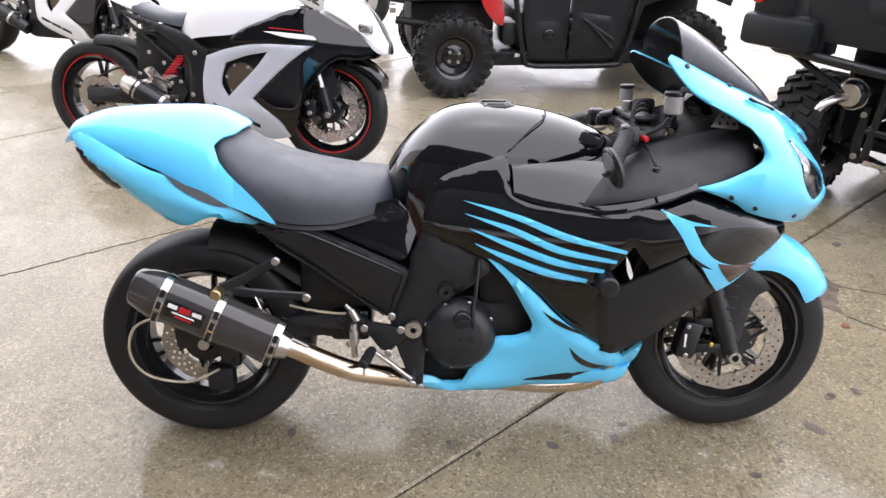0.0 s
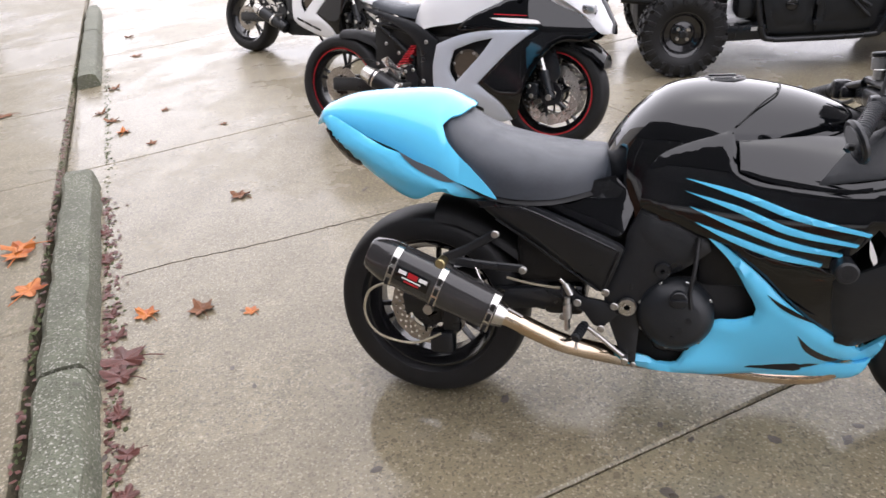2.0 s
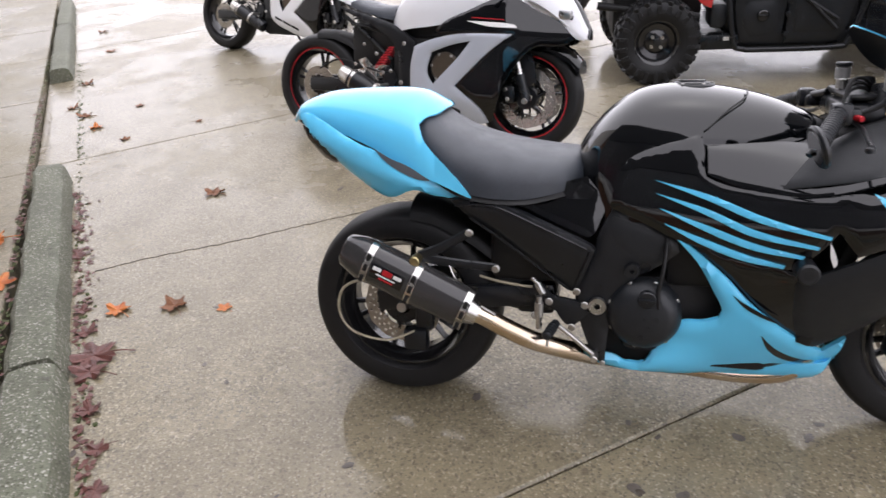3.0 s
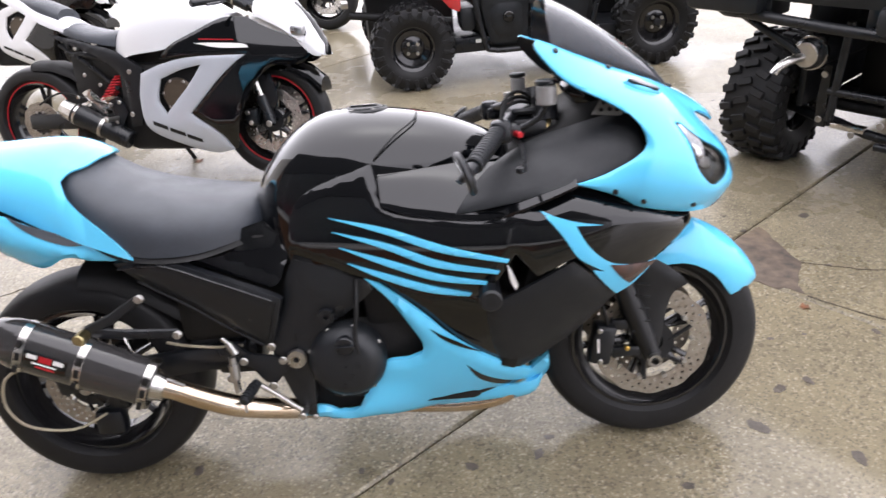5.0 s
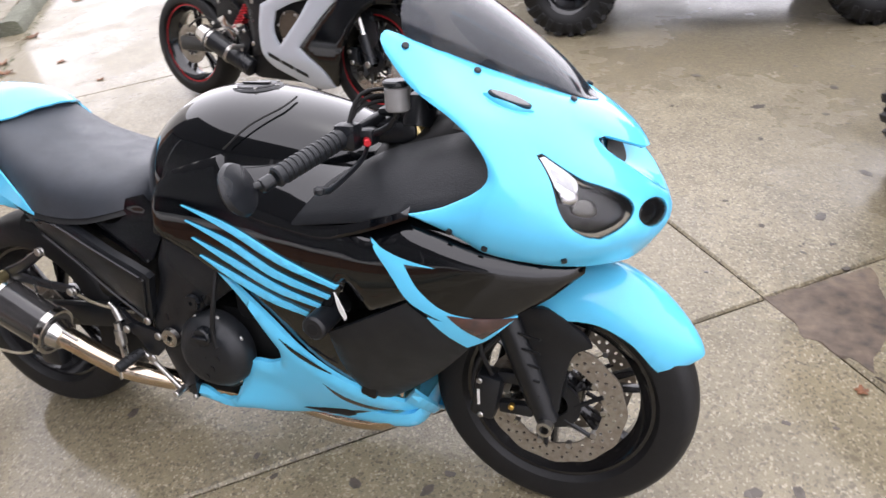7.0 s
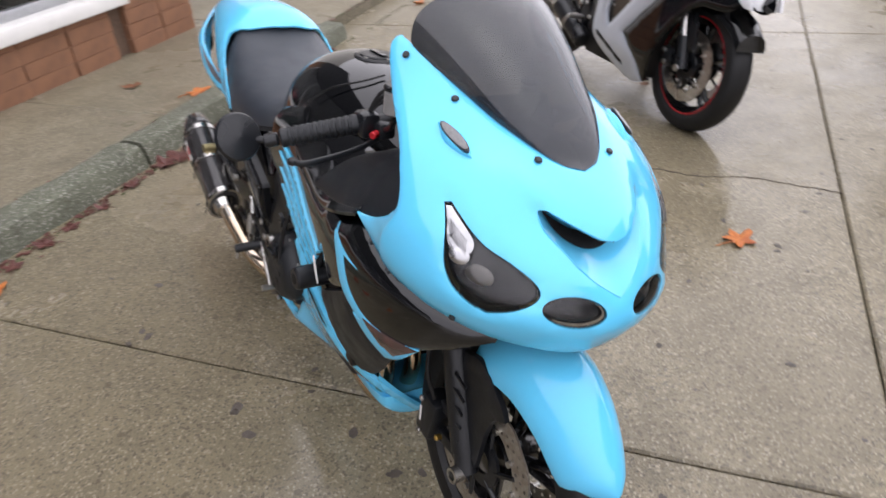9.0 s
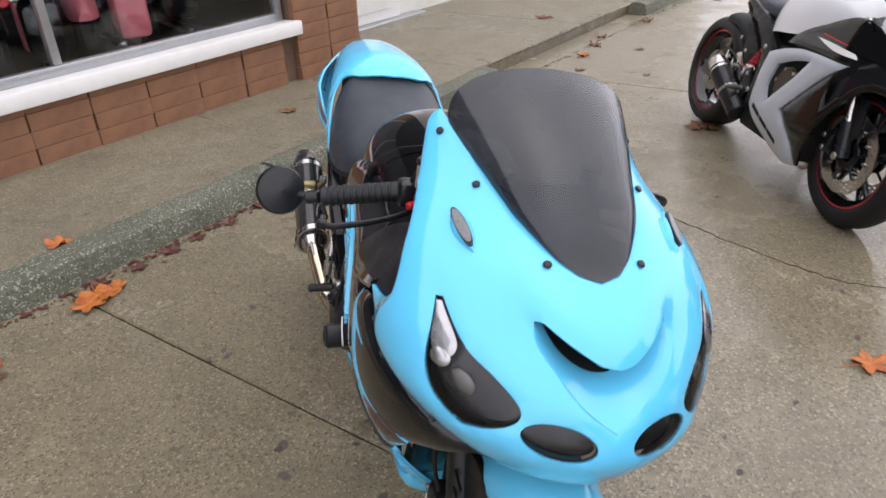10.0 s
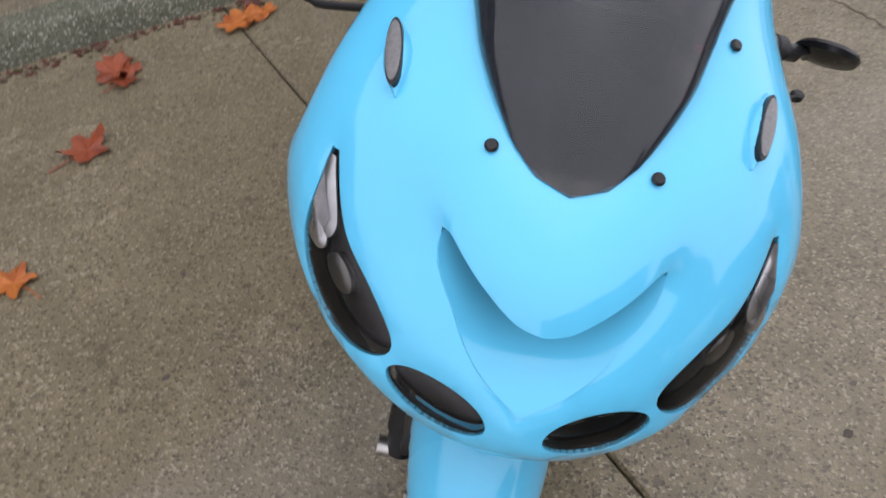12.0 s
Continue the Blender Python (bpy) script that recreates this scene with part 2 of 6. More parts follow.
def nose(u, v, rise=.036):
    """The front cowl: u across (1: widest, 2: rear end of the flank), v upwards from the chin."""
    zm, zs, zr, xm, w, d, xr, wr = spline(NOSE, v)
    s, k = abs(u), 1 if u > 0 else -1
    if s <= 1:
        a = s * math.pi / 2
        y, drop = w * math.sin(a), d * (1 - max(math.cos(a), 0) ** 1.2)
        z = zm + (zs - zm) * s * s
        up = min(max((v - float(np.interp(s, (0, .06, .16, .235, .34), (2.75, 2.80, 3.02, 3.20, 3.45)))) / .2, 0), 1) * min(max((4.3 - v) / 1.1, 0), 1)
        lip = rise * max(0.0, 1 - (s / .34) ** 2) * up * up * (3 - 2 * up)
        return (xm - drop + lip, k * y, z)
    f = s - 1
    return (xm - d + (xr - xm + d) * f, k * (w + (wr - w) * f), zs + (zr - zs) * f)


# ---------------------------------------------------------------- mesh helpers
def finish(bm, mat, sharp=38):
    bmesh.ops.recalc_face_normals(bm, faces=bm.faces)
    me = bpy.data.meshes.new("mesh")
    for e in bm.edges:
        e.smooth = not (len(e.link_faces) == 2 and e.calc_face_angle(0) > radians(sharp))
    for f in bm.faces:
        f.smooth = True
    bm.to_mesh(me)
    bm.free()
    me.materials.append(mat)
    return me


def part(name, bm, mat, parent, label="", sharp=38):
    ob = new(name, finish(bm, mat, sharp))
    ob.parent = parent
    return tagged(ob, label)


def thing(name, label, category, m=None, group="", kind=""):
    ob = new(name)
    ob.empty_display_size = .1
    if m is not None:
        ob.matrix_world = m
    return tagged(ob, label, category, group, kind)


def solid(name, bm, mat, label, category, m=None, group="", kind=""):
    ob = new(name, finish(bm, mat))
    if m is not None:
        ob.matrix_world = m
    return tagged(ob, label, category, group, kind)


def join(*bms):
    out = bms[0]
    for b in bms[1:]:
        me = bpy.data.meshes.new("tmp")
        b.to_mesh(me)
        b.free()
        out.from_mesh(me)
        bpy.data.meshes.remove(me)
    return out


def box(x0, x1, y0, y1, z0, z1, bevel=0.0, m=None, seg=2):
    bm = bmesh.new()
    bmesh.ops.create_cube(bm, size=1)
    bmesh.ops.transform(bm, matrix=Matrix.Translation(((x0 + x1) / 2, (y0 + y1) / 2, (z0 + z1) / 2)) @ Matrix.Diagonal((x1 - x0, y1 - y0, z1 - z0, 1)), verts=bm.verts)
    if bevel:
        bmesh.ops.bevel(bm, geom=bm.edges[:], offset=bevel, segments=seg, profile=.5, affect="EDGES")
    if m is not None:
        bmesh.ops.transform(bm, matrix=m, verts=bm.verts)
    return bm


def rings(sections, cap=True, closed=True):
    """Skin over rings of equal count."""
    bm = bmesh.new()
    rows = [[bm.verts.new(p) for p in s] for s in sections]
    n = len(rows[0])
    for a, b in zip(rows, rows[1:]):
        for i in range(n if closed else n - 1):
            bm.faces.new((a[i], a[(i + 1) % n], b[(i + 1) % n], b[i]))
    if cap:
        bm.faces.new(rows[0])
        bm.faces.new(rows[-1])
    return bm


def smooth_line(points, step):
    """A curve through the points, in even steps."""
    out, p = [], [Vector(q) for q in points]
    for i in range(len(p) - 1):
        a, b, c, d = p[max(i - 1, 0)], p[i], p[i + 1], p[min(i + 2, len(p) - 1)]
        n = max(1, math.ceil((c - b).length / step))
        for k in range(n):
            f = k / n
            out.append(.5 * (2 * b + (c - a) * f + (2 * a - 5 * b + 4 * c - d) * f * f + (3 * b - a - 3 * c + d) * f ** 3))
    return out + [p[-1]]


def tube(points, radius, seg=12, step=.02, taper=None, flat=1.0):
    line = smooth_line(points, step)
    rows, side_dir = [], None
    for i, p in enumerate(line):
        d = (line[min(i + 1, len(line) - 1)] - line[max(i - 1, 0)]).normalized()
        ref = side_dir or (Vector((0, 0, 1)) if abs(d.z) < .9 else Vector((1, 0, 0)))
        a = d.cross(ref).cross(d).normalized()
        side_dir = a
        b = d.cross(a)
        f = i / max(len(line) - 1, 1)
        r = radius if taper is None else radius + (taper - radius) * f
        rows.append([p + (a * math.cos(t) + b * math.sin(t) * flat) * r for t in (k * 2 * math.pi / seg for k in range(seg))])
    return rings(rows)


def cyl(p0, p1, r, seg=20, r1=None, bevel=.0):
    p0, p1 = Vector(p0), Vector(p1)
    d = (p1 - p0)
    ln = d.length
    d = d / ln
    a = d.orthogonal().normalized()
    b = d.cross(a)
    r1 = r if r1 is None else r1
    prof = [(0, r), (ln, r1)] if not bevel else [(0, r - bevel), (bevel, r), (ln - bevel, r1), (ln, r1 - bevel)]
    return rings([[p0 + d * h + (a * math.cos(t) + b * math.sin(t)) * q for t in (k * 2 * math.pi / seg for k in range(seg))] for h, q in prof])


def lathe(profile, centre, seg=64, closed=True):
    """Turns (y, r) pairs round the y axis through the centre."""
    cx, cy, cz = centre
    bm = bmesh.new()
    rows = []
    for k in range(seg):
        t = k * 2 * math.pi / seg
        rows.append([bm.verts.new((cx + r * math.cos(t), cy + y, cz + r * math.sin(t))) for y, r in profile])
    n = len(profile)
    for k in range(seg):
        a, b = rows[k], rows[(k + 1) % seg]
        for i in range(n if closed else n - 1):
            bm.faces.new((a[i], a[(i + 1) % n], b[(i + 1) % n], b[i]))
    return bm


def dense(outline, cell):
    """Outline with smooth runs between its sharp corners."""
    p = [Vector(q) for q in outline]
    n = len(p)
    tang, corner = [], []
    for i in range(n):
        a, b = p[i] - p[i - 1], p[(i + 1) % n] - p[i]
        corner.append(a.angle(b, 0) > radians(52))
        tang.append((p[(i + 1) % n] - p[i - 1]) / 2)
    out = []
    for i in range(n):
        a, b = p[i], p[(i + 1) % n]
        s = b - a
        ta = s if corner[i] else tang[i].normalized() * s.length
        tb = s if corner[(i + 1) % n] else tang[(i + 1) % n].normalized() * s.length
        k = max(1, math.ceil(s.length / cell))
        for j in range(k):
            f = j / k
            out.append(a * (2 * f ** 3 - 3 * f * f + 1) + ta * (f ** 3 - 2 * f * f + f) + b * (3 * f * f - 2 * f ** 3) + tb * (f ** 3 - f * f))
    return out


def inside(poly, x, y):
    odd = False
    j = len(poly) - 1
    for i in range(len(poly)):
        a, b = poly[i], poly[j]
        if (a[1] > y) != (b[1] > y) and x < (b[0] - a[0]) * (y - a[1]) / (b[1] - a[1]) + a[0]:
            odd = not odd
        j = i
    return odd


def panel(outline, surf, thick=.006, cell=.018, off=0.0, edge=.008, holes=(), core=(1.1, 0, .6), mirror=False, ready=False):
    """A shell of some thickness that follows a surface within an outline, its edges turned in."""
    loops = [[Vector(q) for q in outline] if ready else dense(outline, cell * .8)] + [[Vector(q) for q in h] if ready else dense(h, cell * .6) for h in holes]
    pts, segs = [], []
    for lp in loops:
        s = len(pts)
        pts += lp
        segs += [(s + i, s + (i + 1) % len(lp)) for i in range(len(lp))]
    rim = np.array([(q[0], q[1]) for q in pts])
    nxt = np.array([b for a, b in segs])
    A, B = rim, rim[nxt]
    D = B - A
    LL = np.maximum((D ** 2).sum(1), 1e-12)

    def gap(x, y):
        f = np.clip(((x - A[:, 0]) * D[:, 0] + (y - A[:, 1]) * D[:, 1]) / LL, 0, 1)
        return float(np.sqrt(((A + D * f[:, None] - (x, y)) ** 2).sum(1)).min())

    x0, y0 = rim.min(0)
    x1, y1 = rim.max(0)
    grid = []
    row = 0
    y = y0
    while y < y1:
        x = x0 + (cell / 2 if row % 2 else 0)
        while x < x1:
            if inside(loops[0], x, y) and not any(inside(h, x, y) for h in loops[1:]) and gap(x, y) > cell * .45:
                grid.append(Vector((x, y)))
            x += cell
        y += cell * .87
        row += 1
    vs, es, fs, *_ = delaunay_2d_cdt([Vector((q[0], q[1])) for q in pts] + grid, segs, [], 0, 1e-6)
    keep = []
    for f in fs:
        cx, cy = sum(vs[i][0] for i in f) / len(f), sum(vs[i][1] for i in f) / len(f)
        if inside(loops[0], cx, cy) and not any(inside(h, cx, cy) for h in loops[1:]):
            keep.append(f)
    bm = bmesh.new()
    top, low = {}, {}
    core = Vector(core)
    for i in {i for f in keep for i in f}:
        x, y = vs[i]
        p = Vector(surf(x, y))
        e = .002
        nrm = (Vector(surf(x + e, y)) - p).cross(Vector(surf(x, y + e)) - p)
        nrm = nrm.normalized() if nrm.length > 1e-12 else (p - core).normalized()
        if nrm.dot(p - core) < 0:
            nrm = -nrm
        d = gap(x, y)
        q = p + nrm * (off - (edge * .6 * (1 - min(d / edge, 1)) ** 2 if edge else 0))
        r = q - nrm * thick
        if mirror:
            q, r = Vector((q[0], -q[1], q[2])), Vector((r[0], -r[1], r[2]))
        top[i], low[i] = bm.verts.new(q), bm.verts.new(r)
    count = {}
    for f in keep:
        bm.faces.new([top[i] for i in f])
        bm.faces.new([low[i] for i in reversed(f)])
        for a, b in zip(f, f[1:] + f[:1]):
            count[(a, b)] = count.get((a, b), 0) + 1
    for a, b in count:
        if (b, a) not in count:
            bm.faces.new((top[b], top[a], low[a], low[b]))
    return bm


def circle(cx, cy, r, n=16, wave=0, amp=0.0):
    return [(cx + r * (1 + amp * math.cos(wave * t)) * math.cos(t), cy + r * (1 + amp * math.cos(wave * t)) * math.sin(t)) for t in (k * 2 * math.pi / n for k in range(n))]


def hull(stations, seg=14, power=.9, floor=True):
    """Domed bodies along x: stations of x, half width, top z, edge z."""
    rows = []
    for x, w, zt, ze in stations:
        rows.append([(x, -w * math.cos(a) if abs(math.cos(a)) > 1e-6 else 0, ze + (zt - ze) * math.sin(a) ** power) for a in (math.pi * k / seg for k in range(seg + 1))])
    return rings(rows, True, True)


def mesh_row(stations, count):
    return [spline(stations, (len(stations) - 1) * k / count) for k in range(count + 1)]

# ---------------------------------------------------------------- the setting
# the lot's own directions: x away from the kerb, y along it
LOT = pose(0, 0, 0, 0, 0, 42.2)
KERB_X, WALK_Z = -1.10, .085
KERB_LINE = LOT @ pose(0, 0, 0, 0, 0, -2.4)   # the stops run slightly askew to the joints


def slab(x0, x1, y0, y1, z0, z1, chip=.012):
    return box(x0, x1, y0, y1, z0, z1, chip, seg=1)


ground = solid("ground", box(-60, 60, -60, 60, -.4, -.03, m=LOT), SOIL, "packed dirt under the joints of the concrete lot", "ground", kind="structure")

def slab_between(west, east, south, north, gap=.003, chip=.008):
    """One cast slab between four slightly skewed joint lines, its arrises chipped."""
    def corner(jx, jy, inx, iny):
        y = jy[0]
        for _ in range(6):
            x = jx[0] + jx[1] * y
            y = jy[0] + jy[1] * x
        return x + inx, y + iny
    rows = []
    for inset, z in ((gap, -.2), (gap, -chip), (gap + chip, 0)):
        rows.append([(*corner(jx, jy, a * inset, b * inset), z) for jx, jy, a, b in ((west, south, 1, 1), (east, south, -1, 1), (east, north, -1, -1), (west, north, 1, -1))])
    return rings(rows)


CROSS = ((KERB_X - .228, .042), (2.152, .021), (6.15, .1), (10.4, .1), (45.0, 0))           # joints that run along the kerb: offset, skew
ALONG = ((-45.0, 0), (-8.4, -.1), (-4.5, -.03), (-.597, -.02), (3.285, .02), (7.2, .03), (11.1, .03), (45.0, 0))   # joints that leave the kerb
for west, east in zip(CROSS, CROSS[1:]):
    for south, north in zip(ALONG, ALONG[1:]):
        ob = part("concrete_slab", slab_between(west, east, south, north), CONCRETE, ground)
        ob.matrix_world = LOT
pavement = solid("pavement", box(-6, KERB_X - .24, -40, 40, -.3, -.02, m=KERB_LINE), SOIL, "dirt bed under the raised concrete walkway", "pavement", kind="structure")
for c, d in ((-12.0, -6.2), (-6.2, -4.4), (-4.4, -2.6), (-2.6, -.75), (-.75, 1.05), (1.05, 2.9), (2.9, 4.7), (4.7, 6.5), (6.5, 8.3), (8.3, 30.0)):
    ob = part("walkway_slab", slab(-6, KERB_X - .235, c + .003, d - .003, -.2, WALK_Z, .008), WALKWAY, pavement)
    ob.matrix_world = KERB_LINE


def crack(points, width, jitter, z=.002):
    """A ragged open crack filled with dirt."""
    rng = random.Random(int(points[0][0] * 100))
    line = smooth_line([(x, y, 0) for x, y in points], .03)
    bm = bmesh.new()
    rows = []
    for i, p in enumerate(line):
        d = line[min(i + 1, len(line) - 1)] - line[max(i - 1, 0)]
        nrm = Vector((-d.y, d.x, 0)).normalized()
        p = p + nrm * rng.uniform(-1, 1) * jitter
        a, b = width * rng.uniform(.25, 1), width * rng.uniform(.25, 1)
        rows.append([bm.verts.new(q) for q in (p + nrm * a + Vector((0, 0, -.02)), p + nrm * a + Vector((0, 0, z)), p - nrm * b + Vector((0, 0, z)), p - nrm * b + Vector((0, 0, -.02)))])
    for a, b in zip(rows, rows[1:]):
        for k in range(3):
            bm.faces.new((a[k], a[k + 1], b[k + 1], b[k]))
    return bm


for pts, w, j in ((((-1.724, .492), (-1.49, .678), (-1.193, .868), (-.704, 1.232), (-.355, 1.468), (.077, 1.646), (.45, 1.83), (.607, 2.0), (.795, 2.115), (.943, 2.2)), .004, .007),
                  (((2.30, .66), (2.55, .45), (3.1, .15)), .004, .003), (((2.375, .89), (2.7, .80), (3.2, .9)), .003, .006)):
    ob = part("crack", crack(pts, w, j), CRACK, ground)


def blot(cx, cy, rx, ry, turn, seed, z=.0025, corners=0):
    """A thin, ragged patch lying on the ground."""
    rng = random.Random(seed)
    bm = bmesh.new()
    k = 26
    ring = []
    for i in range(k):
        t = i * 2 * math.pi / k
        r = 1 + .35 * noise.noise((math.cos(t) * 1.6 + seed, math.sin(t) * 1.6, seed * .7)) + rng.uniform(-.07, .07)
        if corners:
            g = 2 * math.pi / corners
            r = (.7 + .3 * r) * math.cos(g / 2) / math.cos(t % g - g / 2)
        x, y = rx * r * math.cos(t), ry * r * math.sin(t)
        ring.append((cx + x * math.cos(turn) - y * math.sin(turn), cy + x * math.sin(turn) + y * math.cos(turn)))
    top = [bm.verts.new((x, y, z)) for x, y in ring]
    low = [bm.verts.new((cx + (x - cx) * 1.04, cy + (y - cy) * 1.04, -.004)) for x, y in ring]
    bm.faces.new(top)
    for i in range(k):
        bm.faces.new((low[i], low[(i + 1) % k], top[(i + 1) % k], top[i]))
    return bm


CORNERS = ((2.012, .965), (2.33, 1.20), (2.375, .891), (2.289, .683), (2.13, .79))


def ragged(corners, seed, z=.002):
    """A thin patch with broken edges between its corners."""
    edge = []
    for (x0, y0), (x1, y1) in zip(corners, corners[1:] + corners[:1]):
        for k in range(9):
            f = k / 9
            x, y = x0 + (x1 - x0) * f, y0 + (y1 - y0) * f
            edge.append((x + .022 * noise.noise((x * 14, y * 14, seed)), y + .022 * noise.noise((x * 14, y * 14, seed + 4))))
    cx, cy = sum(p[0] for p in edge) / len(edge), sum(p[1] for p in edge) / len(edge)
    rows = [[(cx + (x - cx) * f, cy + (y - cy) * f, h + (.0025 * noise.noise((x * f * 40, y * f * 40, seed)) if h > 0 else 0)) for x, y in edge] for f, h in ((1.03, -.004), (1, z), (.8, z + .001), (.55, z + .002), (.3, z + .002), (.08, z + .001))]
    return rings(rows)


part("asphalt_patch", ragged(CORNERS, 3), PATCH, ground)
STAIN = material("oil_stain", (.085, .07, .055), .45, grain=.5, scale=70, bump=.3, spread=.2)
rng = random.Random(77)
SPOTS = [(rng.uniform(-1.0, 3.0), rng.uniform(-.9, 3.2), rng.uniform(.006, .018)) for _ in range(110)]
for i, (x, y, r) in enumerate(SPOTS + [(0.238, -0.042, .022), (1.045, -0.083, .022), (1.239, -0.047, .022), (1.887, 0.012, .035), (2.009, 0.17, .024), (2.11, 0.2, .022), (1.278, 0.018, .016),
                               (2.185, 1.506, .03), (0.758, -0.344, .03), (0.882, -0.343, .022), (-0.792, -0.047, .014), (1.626, -0.192, .02), (2.107, -0.125, .028), (1.755, 0.345, .02),
                               (2.551, 1.278, .03), (2.357, 1.879, .03), (1.935, 2.512, .035), (2.277, 2.785, .03), (1.606, 2.911, .03), (2.616, 0.588, .025), (0.236, -0.51, .02), (-0.072, -0.415, .018)]):
    part("stain", blot(x, y, r * .95, r * .6, i * 1.3, i + 10, .0012), STAIN, ground)


def kerb_block(y0, y1, seed):
    """A worn concrete wheel stop with chamfered shoulders."""
    rng = random.Random(seed)
    prof = [(0, -.02), (-.004, .05), (-.022, .108), (-.04, .124), (-.10, .129), (-.165, .126), (-.184, .108), (-.2, .05), (-.205, -.02)]
    n = max(4, int((y1 - y0) / .07))
    rows = []
    for i in range(n + 1):
        y = y0 + (y1 - y0) * i / n
        f = .965 if i in (0, n) else 1
        rows.append([(KERB_X + (x + .1) * f - .1 + .014 * noise.noise((x * 9, y * 5, seed)) + rng.uniform(-.005, .005), y, z * f + .010 * noise.noise((x * 8 + 5, y * 4, seed)) + rng.uniform(-.003, .003)) for x, z in prof])
    return rings(rows)


for i, (a, b) in enumerate(((-4.4, -2.05), (-2.02, .60), (.625, 2.86), (5.68, 8.4), (8.43, 10.8))):
    stop = new("wheel_stop", finish(kerb_block(a, b, i + 2), KERB, 22))
    stop.matrix_world = KERB_LINE
    tagged(stop, "weathered concrete wheel stop with chipped mossy edges beside the walkway", "wheel stop", "wheel stops along the walkway")
# moss and debris in the gap behind and before the stops
rng = random.Random(5)
bm = bmesh.new()
for k in range(800):
    x, y = (KERB_X - .218 + rng.gauss(0, .010) if k % 2 else KERB_X + .02 + abs(rng.gauss(0, .03))), rng.uniform(-2.2, 6.5)
    s = rng.uniform(.002, .007)
    b = bmesh.ops.create_icosphere(bm, subdivisions=1, radius=s)["verts"]
    bmesh.ops.transform(bm, matrix=Matrix.Translation((x, y, (WALK_Z if k % 2 else 0) + s * .2)) @ Matrix.Diagonal((1.5, 2.2, .5, 1)), verts=b)
solid("debris", bm, MOSS, "moss and dirt crumbs in the gaps along the wheel stops", "debris", KERB_LINE, kind="stuff")


# ---- shop front
WALL = pose(-1.73, -1.77, 0, 0, 0, 128.6)   # x runs along the wall, y points away from the lot
SILL_Z, BRICK_H = .43, .10
# the run out to x -22 is unseen, added to darken reflections
wall = solid("wall_shop", join(box(-22, 2.28, .03, .28, -.2, SILL_Z), box(2.28, 2.97, .03, .3, -.2, 2.6)), MORTAR, "brown brick shop wall below a wide window", "wall", WALL, kind="structure")
side_wall = solid("wall_recess", join(box(2.95, 3.03, .3, 1.0, -.2, 4.2), box(3.03, 14, .95, 1.2, -.2, 5.0)), WALLP, "pale rendered wall of the recessed shop entrance", "wall", WALL, kind="structure")
# unseen upper wall, added to hide bright sky from the black paint
upper = solid("wall_upper", box(-22, 2.97, .03, .3, 2.6, 5.0), material("dark_blocker", (.03, .03, .033), .7, grain=.3, scale=5), "unseen dark wall added above the shop window to darken reflections", "wall", WALL, kind="structure")
door = thing("door_1", "white metal shop door with a low panel in the recess", "door", WALL, kind="structure")
part("door_leaf", box(3.45, 4.55, .9, .94, .1, 2.15, .006), SILL, door)
part("door_panel", box(3.57, 4.43, .885, .899, .2, .75, .006), SILL, door)
part("threshold", box(3.2, 4.85, .8, .94, .0, .1, .006), FRAME, door)
sill = solid("window_sill", box(-22, 2.32, -.07, .1, SILL_Z, SILL_Z + .10, .012), SILL, "white painted concrete window sill", "window sill", WALL, kind="structure")
window = thing("window_1", "wide shop window in grey metal frames", "window", WALL, kind="structure")
part("window_frame", box(-22, 2.25, .06, .12, SILL_Z + .10, SILL_Z + .16, .004), FRAME, window)
part("window_frame", box(2.19, 2.25, .06, .12, SILL_Z + .163, 2.6, .004), FRAME, window)
for x in (-18.2, -14.4, -10.6, -6.9, -3.2, .52):
    part("mullion", box(x, x + .05, .06, .12, SILL_Z + .163, 2.6, .004), FRAME, window)
for a, b in ((-22, -18.203), (-18.147, -14.403), (-14.347, -10.603), (-10.547, -6.903), (-6.847, -3.203), (-3.147, .517), (.573, 2.187)):
    pane = part("pane", box(a, b, .085, .093, SILL_Z + .163, 2.597), GLASS, window)
    pane.visible_shadow = False
inside_room = solid("showroom", join(box(-22, 2.93, .3, 5, .16, .2), box(-22, 2.93, 5, 5.1, 0, 3), box(-22, 2.93, .3, 5, 2.9, 3.0), box(-22.1, -22, .3, 5.1, 0, 3), box(2.92, 2.945, .31, 5.1, 0, 3)), INSIDE, "showroom floor and walls behind the window, coloured near black to look unlit", "room", WALL, kind="structure")


